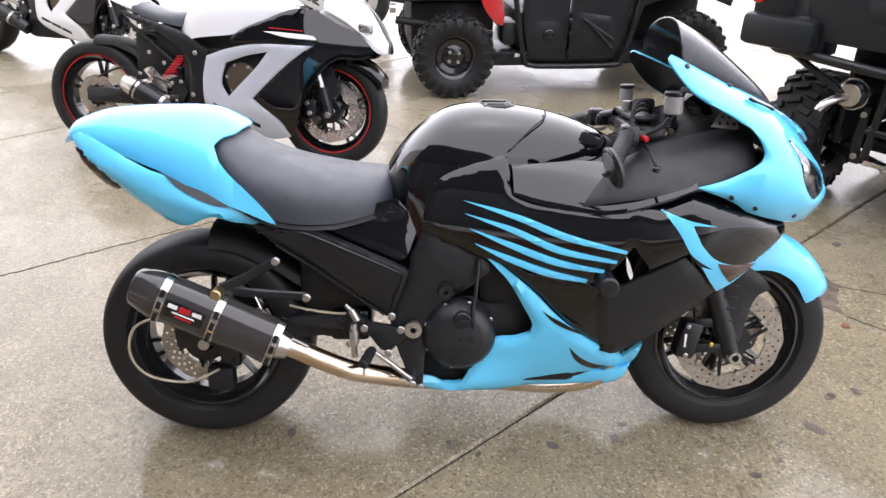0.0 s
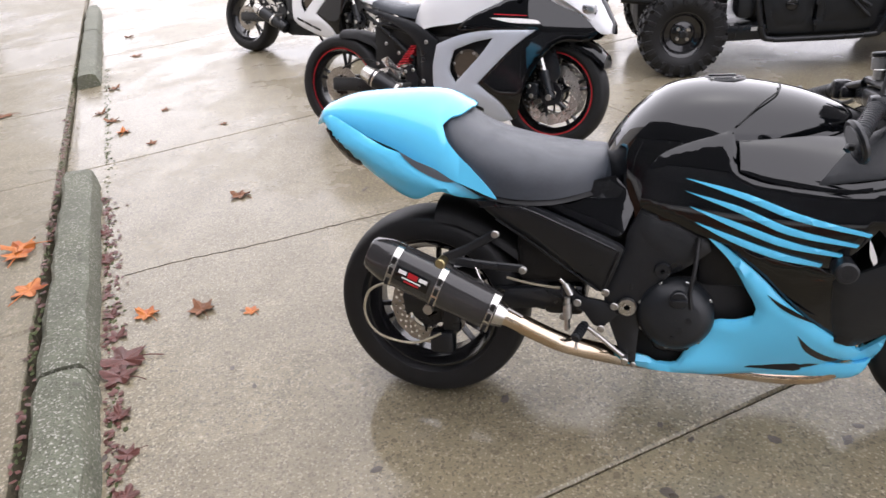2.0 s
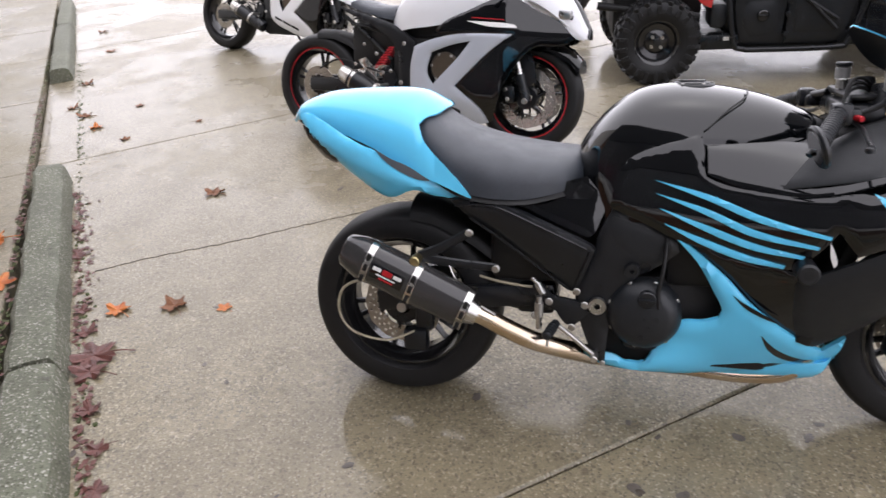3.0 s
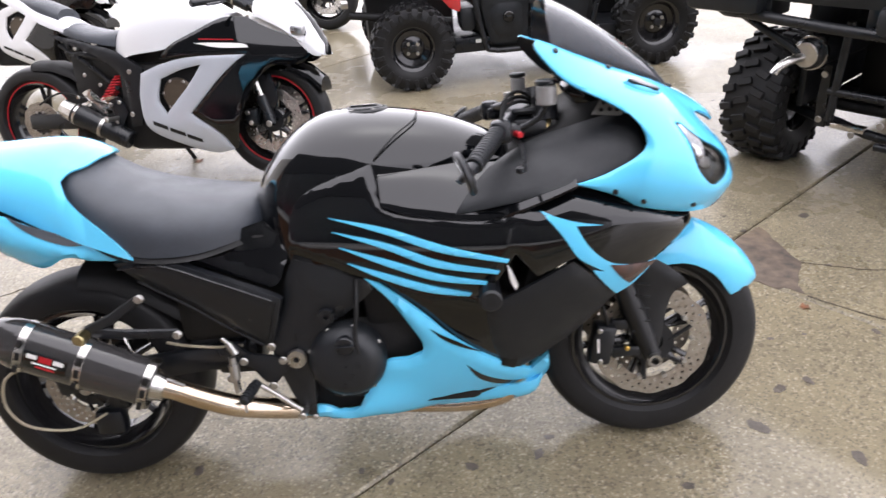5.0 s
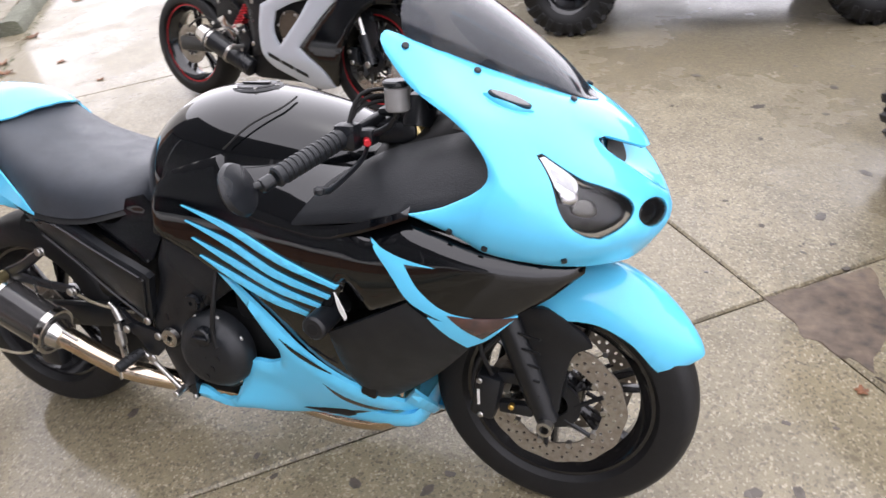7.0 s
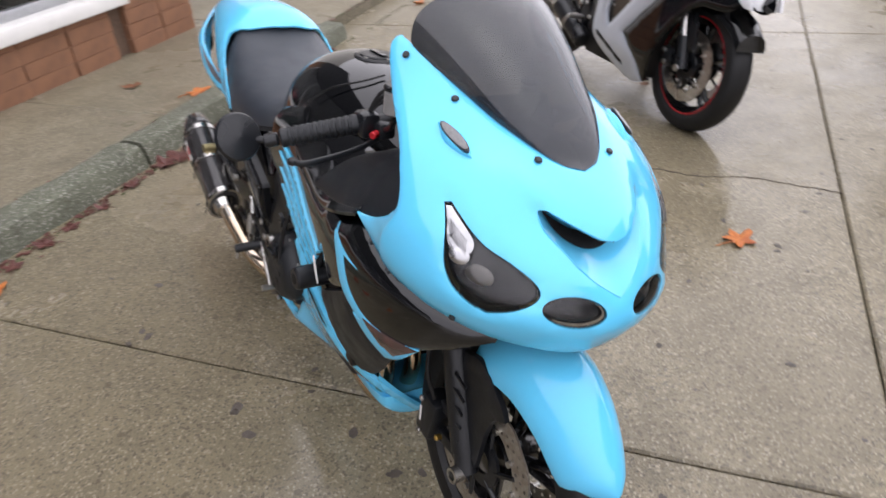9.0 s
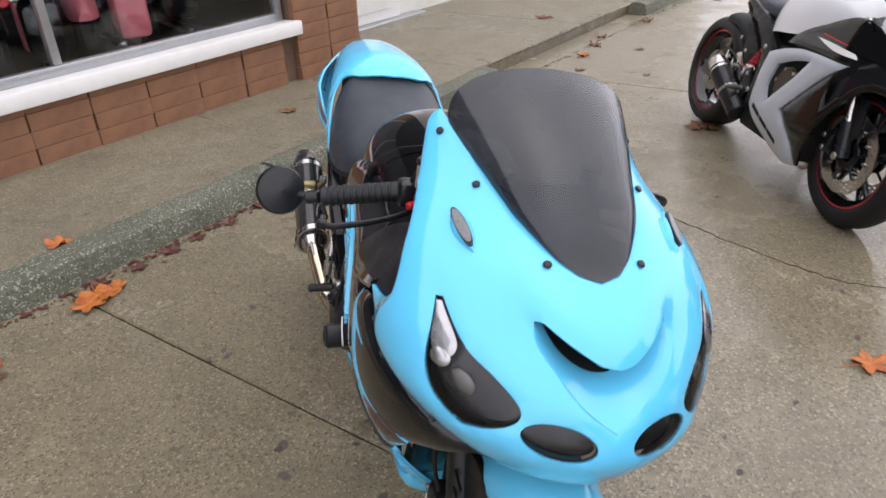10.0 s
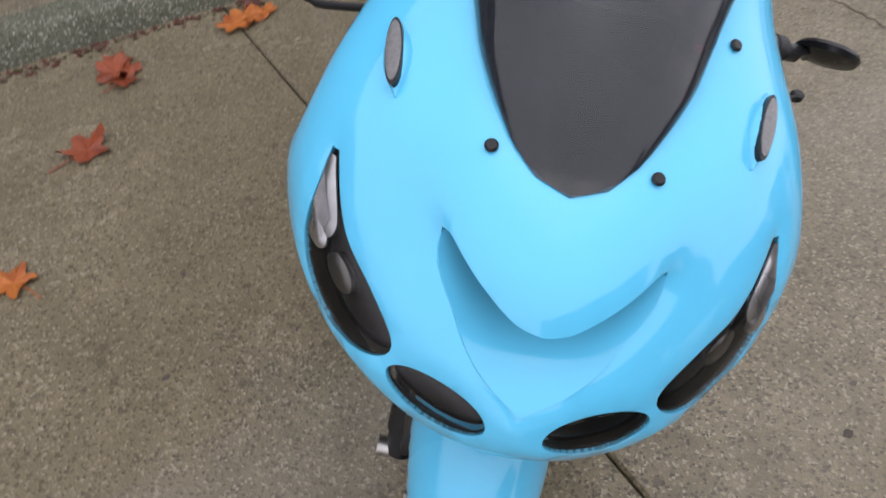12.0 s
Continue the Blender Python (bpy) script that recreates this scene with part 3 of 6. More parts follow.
def tourer(x, y, turn, paint):
    """A touring motorcycle parked inside: tail box, lamp bar, wheel."""
    m = WALL @ pose(x, y, .2, 0, 0, turn)
    t = thing("touring_motorcycle", "touring motorcycle with painted hard cases behind the glass", "motorcycle", m, "motorcycles in the showroom")
    part("rear_wheel", lathe([(-.06, .2), (-.075, .27), (-.04, .31), (.04, .31), (.075, .27), (.06, .2)], (0, 0, .31), 32), RUBBER, t)
    for s in (-1, 1):
        part("side_case", box(-.32, .28, s * .3 - .11, s * .3 + .11, .33, .68, .05), paint, t)
        part("tail_lamp", cyl((-.36, s * .12, .72), (-.42, s * .12, .72), .035, bevel=.008), REDPAINT, t)
        part("exhaust_pipe", cyl((-.5, s * .26, .25), (.5, s * .26, .25), .045, bevel=.01), CHROME, t)
    part("fender", hull(mesh_row(((-.36, .04, .55, .5), (-.2, .1, .72, .5), (.1, .11, .76, .55), (.3, .1, .7, .6)), 10)), paint, t)
    part("saddle", box(-.05, .7, -.17, .17, .72, .85, .06), VINYL, t)
    part("lamp_bar", cyl((-.38, -.2, .72), (-.38, .2, .72), .015), CHROME, t)
    part("tank", hull(mesh_row(((.6, .1, .85, .6), (.8, .17, 1.0, .6), (1.1, .14, .95, .65), (1.25, .05, .85, .7)), 12)), paint, t)
    return t


for x, y, a, p in ((-.1, .85, 62, PINK), (.55, .9, 70, GLOSS), (1.2, .95, 66, PINK), (1.75, 1.2, 75, GLOSS), (-.9, .9, 65, GLOSS), (-1.6, .95, 60, SILVER)):
    tourer(x, y, a, p)
# bricks below the sill and on the pier
brick_mesh = finish(box(-.187, .187, -.02, .05, -.0502, .0502, .003, seg=1), BRICK)
pier_mesh = finish(box(-.166, .166, -.02, .05, -.0502, .0502, .003, seg=1), BRICK)


def lay(mesh, x, y, z):
    ob = new("brick", mesh)
    ob.parent = wall
    ob.location = (x, y, z)


for row in range(4):
    for k in range(16):
        lay(brick_mesh, -3.74 + k * .38 + .005 * ((k + row) % 2), .008 + .004 * ((k * 7 + row * 3) % 3), .085 + .045 + row * .102)
for row in range(20):
    for k in range(2):
        lay(pier_mesh, 2.452 + .34 * k, -.01 + .004 * ((row * 5 + k) % 3), .085 + .045 + row * .102)


# ---- fallen leaves
def leaf(size, seed, curl):
    """A dry lobed maple leaf, curled, with its stalk."""
    rng = random.Random(seed)
    lobes = 5
    bm = bmesh.new()
    ring = []
    for i in range(40):
        t = i / 40 * 2 * math.pi
        r = .55 + .45 * abs(math.cos(lobes * t / 2)) ** 1.5 + rng.uniform(-.08, .08)
        x, y = r * math.cos(t), r * math.sin(t)
        z = curl * (x * x * rng.uniform(.5, 1) - .4 * y * y) + .08 * noise.noise((x * 2, y * 2, seed))
        ring.append(Vector((x, y, abs(z) + .05)) * size)
    mid = [Vector((q.x * .45, q.y * .45, q.z * .5 + size * .05 * (i % 8 == 0))) for i, q in enumerate(ring)]
    rows = [ring, mid]
    for up in (0, .0012):
        o = [bm.verts.new(q + Vector((0, 0, up))) for q in ring]
        m = [bm.verts.new(q + Vector((0, 0, up))) for q in mid]
        c = bm.verts.new((0, 0, size * .04 + up))
        for i in range(40):
            j = (i + 1) % 40
            bm.faces.new((o[i], o[j], m[j], m[i]))
            bm.faces.new((m[i], m[j], c))
    return join(bm, tube([(0, 0, size * .05), (-size * .9, size * .1, size * .12), (-size * 1.6, size * .3, size * .05)], size * .03, 6, .02))


def leaves(label, rows, mat):
    for i, (x, y, z, s) in enumerate(rows):
        seed = int(abs(x * 131 + y * 57) * 10)
        solid("fallen_leaf", leaf(s, seed, .25 + .2 * (seed % 3)), mat, label, "leaf", pose(x, y, z, 0, 0, seed * 37 % 360), "fallen leaves")


leaves("dry orange maple leaf lying on the damp concrete", ((-1.377, 0.22, 0, .055), (-0.92, 0.314, 0, .035), (-0.346, -1.034, 0, .085), (-0.284, -1.069, .012, .07), (-0.411, -0.989, 0, .06), (-2.335, 0.541, WALK_Z, .085), (-2.277, 0.464, WALK_Z + .01, .08), (-1.955, 0.203, WALK_Z, .08), (-0.749, -1.251, WALK_Z, .06),
        (1.073, -1.19, 0, .07), (0.95, 1.577, 0, .065), (-0.312, -1.732, WALK_Z, .05), (-3.232, 2.403, 0, .055)), LEAF_A)
leaves("crumpled brown leaf lying on the damp concrete", ((-1.148, 0.292, 0, .06), (-1.619, 1.39, 0, .06), (-1.297, 2.307, 0, .08), (-1.224, 2.361, 0, .05), (-2.356, -0.119, WALK_Z, .06), (-3.532, 2.645, 0, .06), (-2.814, 2.185, 0, .04), (-3.23, 2.927, 0, .04),
        (-4.227, 3.532, 0, .06), (-2.473, 2.591, 0, .03), (-4.915, 4.757, 0, .06), (-3.046, 0.955, WALK_Z, .03), (-4.49, 2.524, WALK_Z, .08), (-5.797, 5.734, 0, .06), (-3.801, 2.841, 0, .05), (-0.541, 2.475, 0, .03), (-0.709, -1.826, WALK_Z, .05), (2.263, 0.591, 0, .02)), LEAF_B)
leaves("rust-red maple leaf lying on the damp concrete", ((0.513, -1.272, 0, .085), (0.074, -1.385, 0, .09), (0.123, -1.333, .006, .06), (0.003, -1.42, 0, .06)), material("leaf_red", (.33, .075, .025), .55, grain=.5, scale=60, second=(.17, .04, .02), bump=.3))
leaves("wet maroon leaf stuck beside the wheel stop", ((-1.256, -0.078, 0, .095), (-1.201, -0.169, 0, .07), (-1.4, 0.056, 0, .045), (-1.534, 0.191, 0, .04), (-1.051, -0.357, 0, .045), (-0.896, -0.513, 0, .04), (-0.686, -0.776, 0, .05), (-0.568, -0.906, 0, .045), (-1.919, 0.614, 0, .05), (-2.15, 0.88, 0, .04), (-2.485, 1.251, 0, .04), (-0.783, -0.665, 0, .045), (-0.468, -1.053, 0, .05)), LEAF_C)
# small litter swept against the wheel stops
bm = bmesh.new()
for k in range(800):
    x, y, s = KERB_X + .015 + abs(rng.gauss(0, .035)), rng.uniform(-2.5, 2.6), rng.uniform(.004, .02)
    if k % 3 == 0:
        x, y = KERB_X - .218 + rng.gauss(0, .012), rng.uniform(-.8, 5.0)
    z = WALK_Z if k % 3 == 0 else 0
    a = rng.uniform(0, 6.28)
    q = [bm.verts.new((x + s * math.cos(a + t) * r, y + s * math.sin(a + t) * r, z + .002 + rng.uniform(0, .008))) for t, r in ((0, 1), (1.3, .6), (3.1, 1), (4.4, .7))]
    bm.faces.new(q)
    bm.faces.new([bm.verts.new(v.co - Vector((0, 0, .001))) for v in reversed(q)])
solid("leaf_litter", bm, LEAF_C, "brown leaf crumbs swept against the wheel stops", "leaf litter", KERB_LINE, kind="stuff")

# ---------------------------------------------------------------- the blue and black motorcycle
BIKE = Matrix.Translation((1.49, .047, 0)) @ pose(0, 0, 0, 0, 0, 1.6) @ Matrix.Translation((-1.5, 0, 0)) @ pose(0, 0, 0, -11.0, 0, 0)
bike = thing("motorcycle", "stretched blue and black sport motorcycle leaning on its side stand", "motorcycle", BIKE)


def both(name, outline, surf, mat, label="", parent=None, **k):
    """A body panel and its twin on the far flank."""
    return [part(name, panel(outline, surf, mirror=s, **k), mat, parent or bike, label) for s in (False, True)]


def wheel(owner, name, c, r, hw, spokes, disc_r, disc_y, stripe=None, parent_label="", disc_mat=None):
    cx, cy, cz = c
    rr = .216
    rim = lathe([(-hw * .72, rr + .008), (-hw * .72, rr - .006), (-hw * .45, rr - .016), (-hw * .25, rr - .034), (hw * .25, rr - .034), (hw * .45, rr - .016), (hw * .72, rr - .006), (hw * .72, rr + .008), (hw * .5, rr), (-hw * .5, rr)], c, 72)
    hub = lathe([(-.045, .022), (-.045, .05), (-.02, .058), (.02, .058), (.045, .05), (.045, .022)], c, 32)
    arms = []
    for k in range(spokes):
        a = k * 2 * math.pi / spokes + .3
        for s in (-1, 1):
            b = a + s * .13
            p0 = Vector((cx + .05 * math.cos(a), cy, cz + .05 * math.sin(a)))
            p1 = Vector((cx + (rr - .028) * math.cos(b), cy, cz + (rr - .028) * math.sin(b)))
            arms.append(tube([p0, (p0 + p1) / 2, p1], .011, 8, .05, .009, 1.4))
    w = part(name, rim, RIM, owner, parent_label)
    part("hub", hub, RIM, w)
    for arm in arms:
        part("spoke", arm, RIM, w)
    prof = [(-hw * .74, rr + .002), (-hw * .95, rr + .012), (-hw, r - .055), (-hw * .93, r - .032)]
    prof += [(-hw * .93 * math.cos(t), r - .032 + .032 * math.sin(t)) for t in (math.pi / 2 * k / 6 for k in range(1, 7))]
    prof += [(-y, q) for y, q in reversed(prof[:-1])]
    tyre = part("tyre", lathe(prof, c, 96), RUBBER, w)
    if stripe:
        for s in (-1, 1):
            part("rim_stripe", lathe([(s * hw * .74, rr + .006), (s * hw * .755, rr + .006), (s * hw * .755, rr - .004), (s * hw * .74, rr - .004)], c, 72), stripe, w, "thin red rim stripe")
    for dy in disc_y:
        holes = [circle(cx + q * math.cos(t), cz + q * math.sin(t), .0045, 6) for n, q, o in ((26, disc_r - .013, 0), (26, disc_r - .026, .1), (26, disc_r - .039, .2)) for t in (k * 2 * math.pi / n + o for k in range(n))]
        ring = panel(circle(cx, cz, disc_r, 96, 12, .013), lambda x, z, dy=dy: (x, cy + dy, z), .005, .03, edge=0, holes=[circle(cx, cz, disc_r - .052, 72, 12, .013)] + holes, ready=True)
        d = part("brake_disc", ring, disc_mat or DISC, w)
        arms = [tube([(cx + .045 * math.cos(t), cy + dy, cz + .045 * math.sin(t)), (cx + (disc_r - .045) * math.cos(t + .35), cy + dy, cz + (disc_r - .045) * math.sin(t + .35))], .006, 6, .1) for t in (k * math.pi / 3 for k in range(6))]
        carrier = part("disc_carrier", lathe([(dy - .004, .03), (dy - .004, .06), (dy + .004, .06), (dy + .004, .03)], c, 32), SATIN, d)
        for arm in arms:
            part("carrier_arm", arm, SATIN, d)
        for t in (k * math.pi / 5 for k in range(10)):
            part("rivet", cyl((cx + (disc_r - .05) * math.cos(t), cy + dy - .008, cz + (disc_r - .05) * math.sin(t)), (cx + (disc_r - .05) * math.cos(t), cy + dy + .008, cz + (disc_r - .05) * math.sin(t)), .007, 10), BOLT, d)
    return w


rear_c, front_c = (.014, .0, .314), (1.574, 0, .307)
wheel(bike, "rear_wheel", rear_c, .314, .095, 6, .125, (-.085,))
wheel(bike, "front_wheel", front_c, .307, .06, 6, .16, (-.07, .07))


def bolt(x, y, z, r=.009, parent=None, d=(0, -1, 0)):
    d = Vector(d).normalized()
    p = Vector((x, y, z))
    a = cyl(p, p + d * .007, r, 16, bevel=.002)
    s = cyl(p + d * .0068, p + d * .0078, r * .45, 6)
    return part("bolt", join(a, s), BOLT, parent or bike)


# --- tail, seat and tank
def tail_y(x, z):
    return .132 + .07 * math.sin(math.pi * min(max((x + .27) / .54, 0), 1)) - .06 * max(0, -x - .12) * 2 + .25 * min(0, z - .75) * .5 - .35 * max(0, z - .84)


TAIL_TOP = ((-.34, .03, .907, .887), (-.29, .088, .955, .902), (-.20, .125, .983, .888), (-.04, .168, .992, .838), (.085, .195, .986, .78), (.18, .210, .94, .74), (.285, .215, .905, .70))


def tail_top(x, s):
    _, w, zt, ze = spline(TAIL_TOP, np.interp(x, [r[0] for r in TAIL_TOP], range(len(TAIL_TOP))))
    a = s * math.pi / 2 * 10
    return (x, w * math.sin(a), ze + (zt - ze) * max(math.cos(a), 0) ** .75)


# across in tenths: .1 is the lower edge
part("tail_cowl", panel([(-.335, -.1), (-.335, 0), (-.335, .1), (.0, .1), (.27, .1), (.20, .088), (.13, .074), (.112, .06), (.13, .047), (.16, .03), (.175, 0), (.16, -.03), (.13, -.047), (.112, -.06), (.13, -.074), (.20, -.088), (.27, -.1), (0, -.1)], tail_top, .006, .014, edge=.008, core=(.0, 0, .75)), BLUE, bike, "sky blue passenger seat cowl")
TAIL_SIDE = [(-.285, .915), (-.26, .922), (-.105, .866), (.022, .809), (.108, .757), (.266, .689), (.24, .684), (.153, .688), (.094, .706), (.016, .676), (-.028, .689), (-.1, .745), (-.165, .794), (-.255, .858)]
def tail_fold(d):
    """The tail flank: it tucks in below a long fold."""
    return lambda x, z: (x, -tail_y(x, z) - d + .55 * max(0, .875 - .415 * (x + .27) - z), z)


both("tail_side", TAIL_SIDE, tail_fold(.016), BLUE, "sky blue tail flank", core=(0, 0, .8), edge=.012)
both("tail_flash", [(-.012, .836), (.034, .808), (.09, .782), (.146, .74), (.125, .742), (.104, .748), (.055, .774), (.02, .80)], tail_fold(.0185), material("grey_flash", (.07, .08, .095), .35, grain=.2, scale=20, coat=.6), "grey graphic", core=(0, 0, .8), thick=.002, edge=.002)
both("tail_lamp", [(-.272, .885), (-.25, .882), (-.17, .815), (-.13, .792), (-.15, .778), (-.2, .79), (-.255, .845)], tail_fold(.020), LAMP_DARK, "smoked tail lamp", core=(0, 0, .8), thick=.006)
part("plate_light", box(-.305, -.285, -.04, .04, .885, .915, .006), LENS, bike)
part("tail_inner", hull(mesh_row(((-.26, .09, .86, .83), (-.1, .12, .84, .76), (.1, .14, .78, .70), (.4, .14, .70, .62)), 12)), DARK, bike)
SEAT = ((.065, .13, .955, .80), (.12, .168, .952, .775), (.17, .188, .915, .752), (.23, .202, .882, .722), (.32, .212, .852, .706), (.42, .204, .832, .705), (.50, .178, .822, .718), (.555, .135, .818, .73), (.578, .095, .79, .74))
part("seat", hull(mesh_row(SEAT, 44), 28, .62), VINYL, bike, "smooth black vinyl rider seat")
part("seat_trim", hull([(x, w + .004, z + .012, z - .014) for x, w, _, z in mesh_row(SEAT, 30)][4:], 10, .5), DARK, bike)
TANK = ((.545, .075, .80, .64), (.565, .10, .845, .64), (.60, .145, .895, .645), (.65, .178, .945, .65), (.71, .192, .984, .65), (.78, .198, 1.0, .65), (.86, .196, 1.0, .66), (.97, .178, .985, .68), (1.08, .15, .955, .72), (1.2, .11, .90, .76))
part("fuel_tank", hull(mesh_row(TANK, 60), 44, .38), GLOSS, bike, "gloss black fuel tank")
cap = part("fuel_cap", join(cyl((.85, 0, .985), (.85, 0, .999), .062, 40, bevel=.004), cyl((.85, 0, .997), (.85, 0, 1.003), .048, 40, bevel=.003)), SATIN, bike, "round black filler cap")
part("cap_lock", box(.815, .885, -.008, .008, 1.002, 1.008, .002), GLOSS, cap)
for t in (k * math.pi / 3 for k in range(6)):
    part("cap_bolt", cyl((.85 + .054 * math.cos(t), .054 * math.sin(t), .997), (.85 + .054 * math.cos(t), .054 * math.sin(t), 1.002), .005, 8), BOLT, cap)
part("tank_seam", tube([(.985, -.05, .985), (.978, -.1, .972), (.93, -.16, .945), (.88, -.196, .90)], .0025, 6), DARK, bike)

# --- fairings
WING_X, WING_Z = (1.2, 1.25, 1.331, 1.496, 1.60, 1.648), (.765, .78, .814, .765, .722, .70)


def wing(d):
    """The flank with its upper edge rolled inwards into a ledge."""
    def at(x, z):
        f = min(max((z - float(np.interp(x, WING_X, WING_Z)) + .055) / .055, 0), 1) * min(max((x - 1.2) / .06, 0), 1)
        return (x, -side_y(x, z) - d + .05 * f * f, z)
    return at


def belly(d):
    """The lower flank, flared round the pipe."""
    return lambda x, z: (x, -side_y(x, z) - d - .045 * min(max((.95 - x) / .2, 0), 1) * min(max((.30 - z) / .08, 0), 1), z)


off_side = lambda d: (lambda x, z: (x, -side_y(x, z) - d, z))
both("side_fairing", [(.647, .686), (.664, .78), (.70, .825), (.77, .855), (.867, .885), (.875, .84), (.888, .792), (.93, .768), (1.0, .757), (1.146, .748), (1.25, .78), (1.331, .814), (1.496, .765), (1.60, .722), (1.648, .70), (1.65, .672), (1.60, .633), (1.535, .598), (1.435, .527), (1.38, .59), (1.332, .644), (1.24, .60), (1.19, .66), (1.15, .60), (1.10, .553), (1.055, .556), (.95, .578), (.818, .605), (.75, .64)],
     wing(0), GLOSS, "gloss black side fairing", edge=.014, cell=.015)
STRIPES = (((.755, .768), (.89, .732), (1.027, .681), (1.174, .648)), ((.761, .733), (.887, .695), (1.009, .645), (1.151, .62)), ((.773, .693), (.882, .654), (1.005, .611), (1.121, .592)), ((.788, .652), (.877, .617), (.987, .579), (1.081, .562)))
for (a, b, c, d) in STRIPES:
    up = [a, (b[0], b[1] + .004), (c[0], c[1] + .006), (d[0], d[1] + .002)]
    lo = [(d[0] - .004, d[1] - .005), (c[0] - .01, c[1] - .009), (b[0] - .004, b[1] - .010)]
    both("fairing_fin", up + lo, off_side(.010), BLUE, "sky blue fin", thick=.014, cell=.012, edge=.006)
DAGGER = [(1.253, .760), (1.32, .735), (1.394, .719), (1.331, .722), (1.36, .67), (1.409, .625), (1.47, .607), (1.535, .603), (1.474, .546), (1.433, .526), (1.40, .565), (1.369, .608), (1.40, .60), (1.36, .625), (1.334, .646), (1.30, .70)]
both("fairing_graphic", DAGGER, wing(.002), BLUE, "sky blue dagger graphic", thick=.003, cell=.014, edge=.002)
both("blinker", [(1.411, .616), (1.47, .606), (1.535, .600), (1.467, .549), (1.437, .58)], off_side(.009), AMBER, "smoked flush turn signal", thick=.010, cell=.014, edge=.008)
both("lower_fairing", [(.821, .609), (.845, .598), (.902, .553), (.96, .50), (1.01, .445), (1.06, .40), (1.13, .345), (1.23, .275), (1.275, .335), (1.285, .25), (1.272, .165), (1.16, .160), (1.05, .168), (.861, .166), (.75, .175), (.682, .183), (.617, .198), (.613, .241), (.674, .238), (.731, .21), (.765, .225), (.807, .319), (.856, .362), (.905, .368), (.945, .385), (.95, .414), (.925, .465), (.879, .545)],
     belly(.004), BLUE, "sky blue lower fairing", cell=.018, edge=.016, thick=.01)
both("lower_graphic", [(1.056, .346), (1.10, .30), (1.15, .268), (1.225, .238), (1.221, .225), (1.14, .25), (1.085, .29)], off_side(.006), GLOSS, thick=.003, cell=.014, edge=.002)
both("lower_graphic", [(.972, .466), (1.0, .435), (1.04, .41), (1.094, .389), (1.035, .425), (1.0, .445)], off_side(.006), GLOSS, thick=.003, cell=.014, edge=.002)
for x, z in ((.645, .215), (1.205, .205)):
    bolt(x, belly(.012)(x, z)[1], z, .008)
both("fairing_vent", [(1.02, .186), (1.06, .215), (1.105, .236), (1.178, .222), (1.14, .198), (1.08, .186)], off_side(.0055), DARK, thick=.004, cell=.014, edge=.002)
both("inner_fairing", [(.848, .594), (.95, .575), (1.06, .553), (1.125, .527), (1.19, .32), (1.14, .34), (1.06, .405), (.955, .515)], off_side(-.014), GLOSS, "gloss black inner panel", thick=.006, cell=.02)
both("radiator_shroud", [(1.114, .512), (1.20, .56), (1.325, .632), (1.40, .56), (1.440, .519), (1.35, .42), (1.233, .319), (1.19, .295), (1.166, .303), (1.14, .36), (1.125, .415)], off_side(-.004), MATTE, "matte black radiator side panel", thick=.012, cell=.022, edge=.012)
part("belly_pan", hull(mesh_row(((.62, .12, .15, .22), (.9, .125, .14, .22), (1.2, .14, .15, .24), (1.26, .12, .2, .26)), 14)), BLUE, bike)


def ruled(a, b, n=18):
    """A sheet between two curves, with some thickness."""
    A, B = smooth_line(a, .03), smooth_line(b, .03)
    pick = lambda c, f: c[min(int(f * (len(c) - 1)), len(c) - 1)].lerp(c[min(int(f * (len(c) - 1)) + 1, len(c) - 1)], f * (len(c) - 1) % 1)
    up, lo = [], []
    for i in range(n + 1):
        p, q = pick(A, i / n), pick(B, i / n)
        row = [p.lerp(q, k / 8) + Vector((0, 0, .018 * math.sin(math.pi * k / 8))) for k in range(9)]
        up.append(row + [r - Vector((0, 0, .006)) for r in reversed(row)])
    return rings(up)


for s in (-1, 1):
    part("upper_fairing_shelf", ruled([(.885, s * .232, .79), (.96, s * .24, .763), (1.05, s * .255, .752), (1.146, s * .27, .748), (1.25, s * .285, .779), (1.34, s * .285, .812)], [(.88, s * .17, .86), (.96, s * .165, .86), (1.05, s * .15, .86), (1.12, s * .145, .855), (1.22, s * .15, .855), (1.34, s * .17, .86)]), GLOSS, bike, "gloss black shelf below the bars")
    part("dash_panel", ruled([(1.06, s * .252, .762), (1.25, s * .272, .795), (1.34, s * .274, .82), (1.42, s * .262, .83), (1.50, s * .245, .85)], [(1.19, s * .16, .872), (1.25, s * .15, .90), (1.34, s * .15, .925), (1.42, s * .16, .945), (1.49, s * .17, .96)]), MATTE, bike, "matte black inner dash panel")
part("dash", hull(mesh_row(((1.2, .13, .9, .86), (1.3, .15, .95, .88), (1.4, .16, 1.0, .9), (1.52, .12, 1.0, .85)), 10)), DARK, bike)
part("instrument_panel", box(1.36, 1.42, -.11, .11, .95, 1.04, .02, Matrix.Translation((1.39, 0, .99)) @ pose(0, 0, 0, 0, -35, 0) @ Matrix.Translation((-1.39, 0, -.99))), LAMP_DARK, bike)

# --- nose
NS = (.3, .075)
nose_flat = lambda d: (lambda a, b: nose(a / NS[0], b / NS[1]) if not d else tuple(Vector(nose(a / NS[0], b / NS[1])) + nose_out(a / NS[0], b / NS[1]) * d))


def nose_out(u, v, rise=.036):
    p = Vector(nose(u, v, rise))
    n = (Vector(nose(u + .01, v, rise)) - p).cross(Vector(nose(u, v + .01, rise)) - p).normalized()
    return n if n.dot(p - Vector((1.3, 0, .85))) > 0 else -n


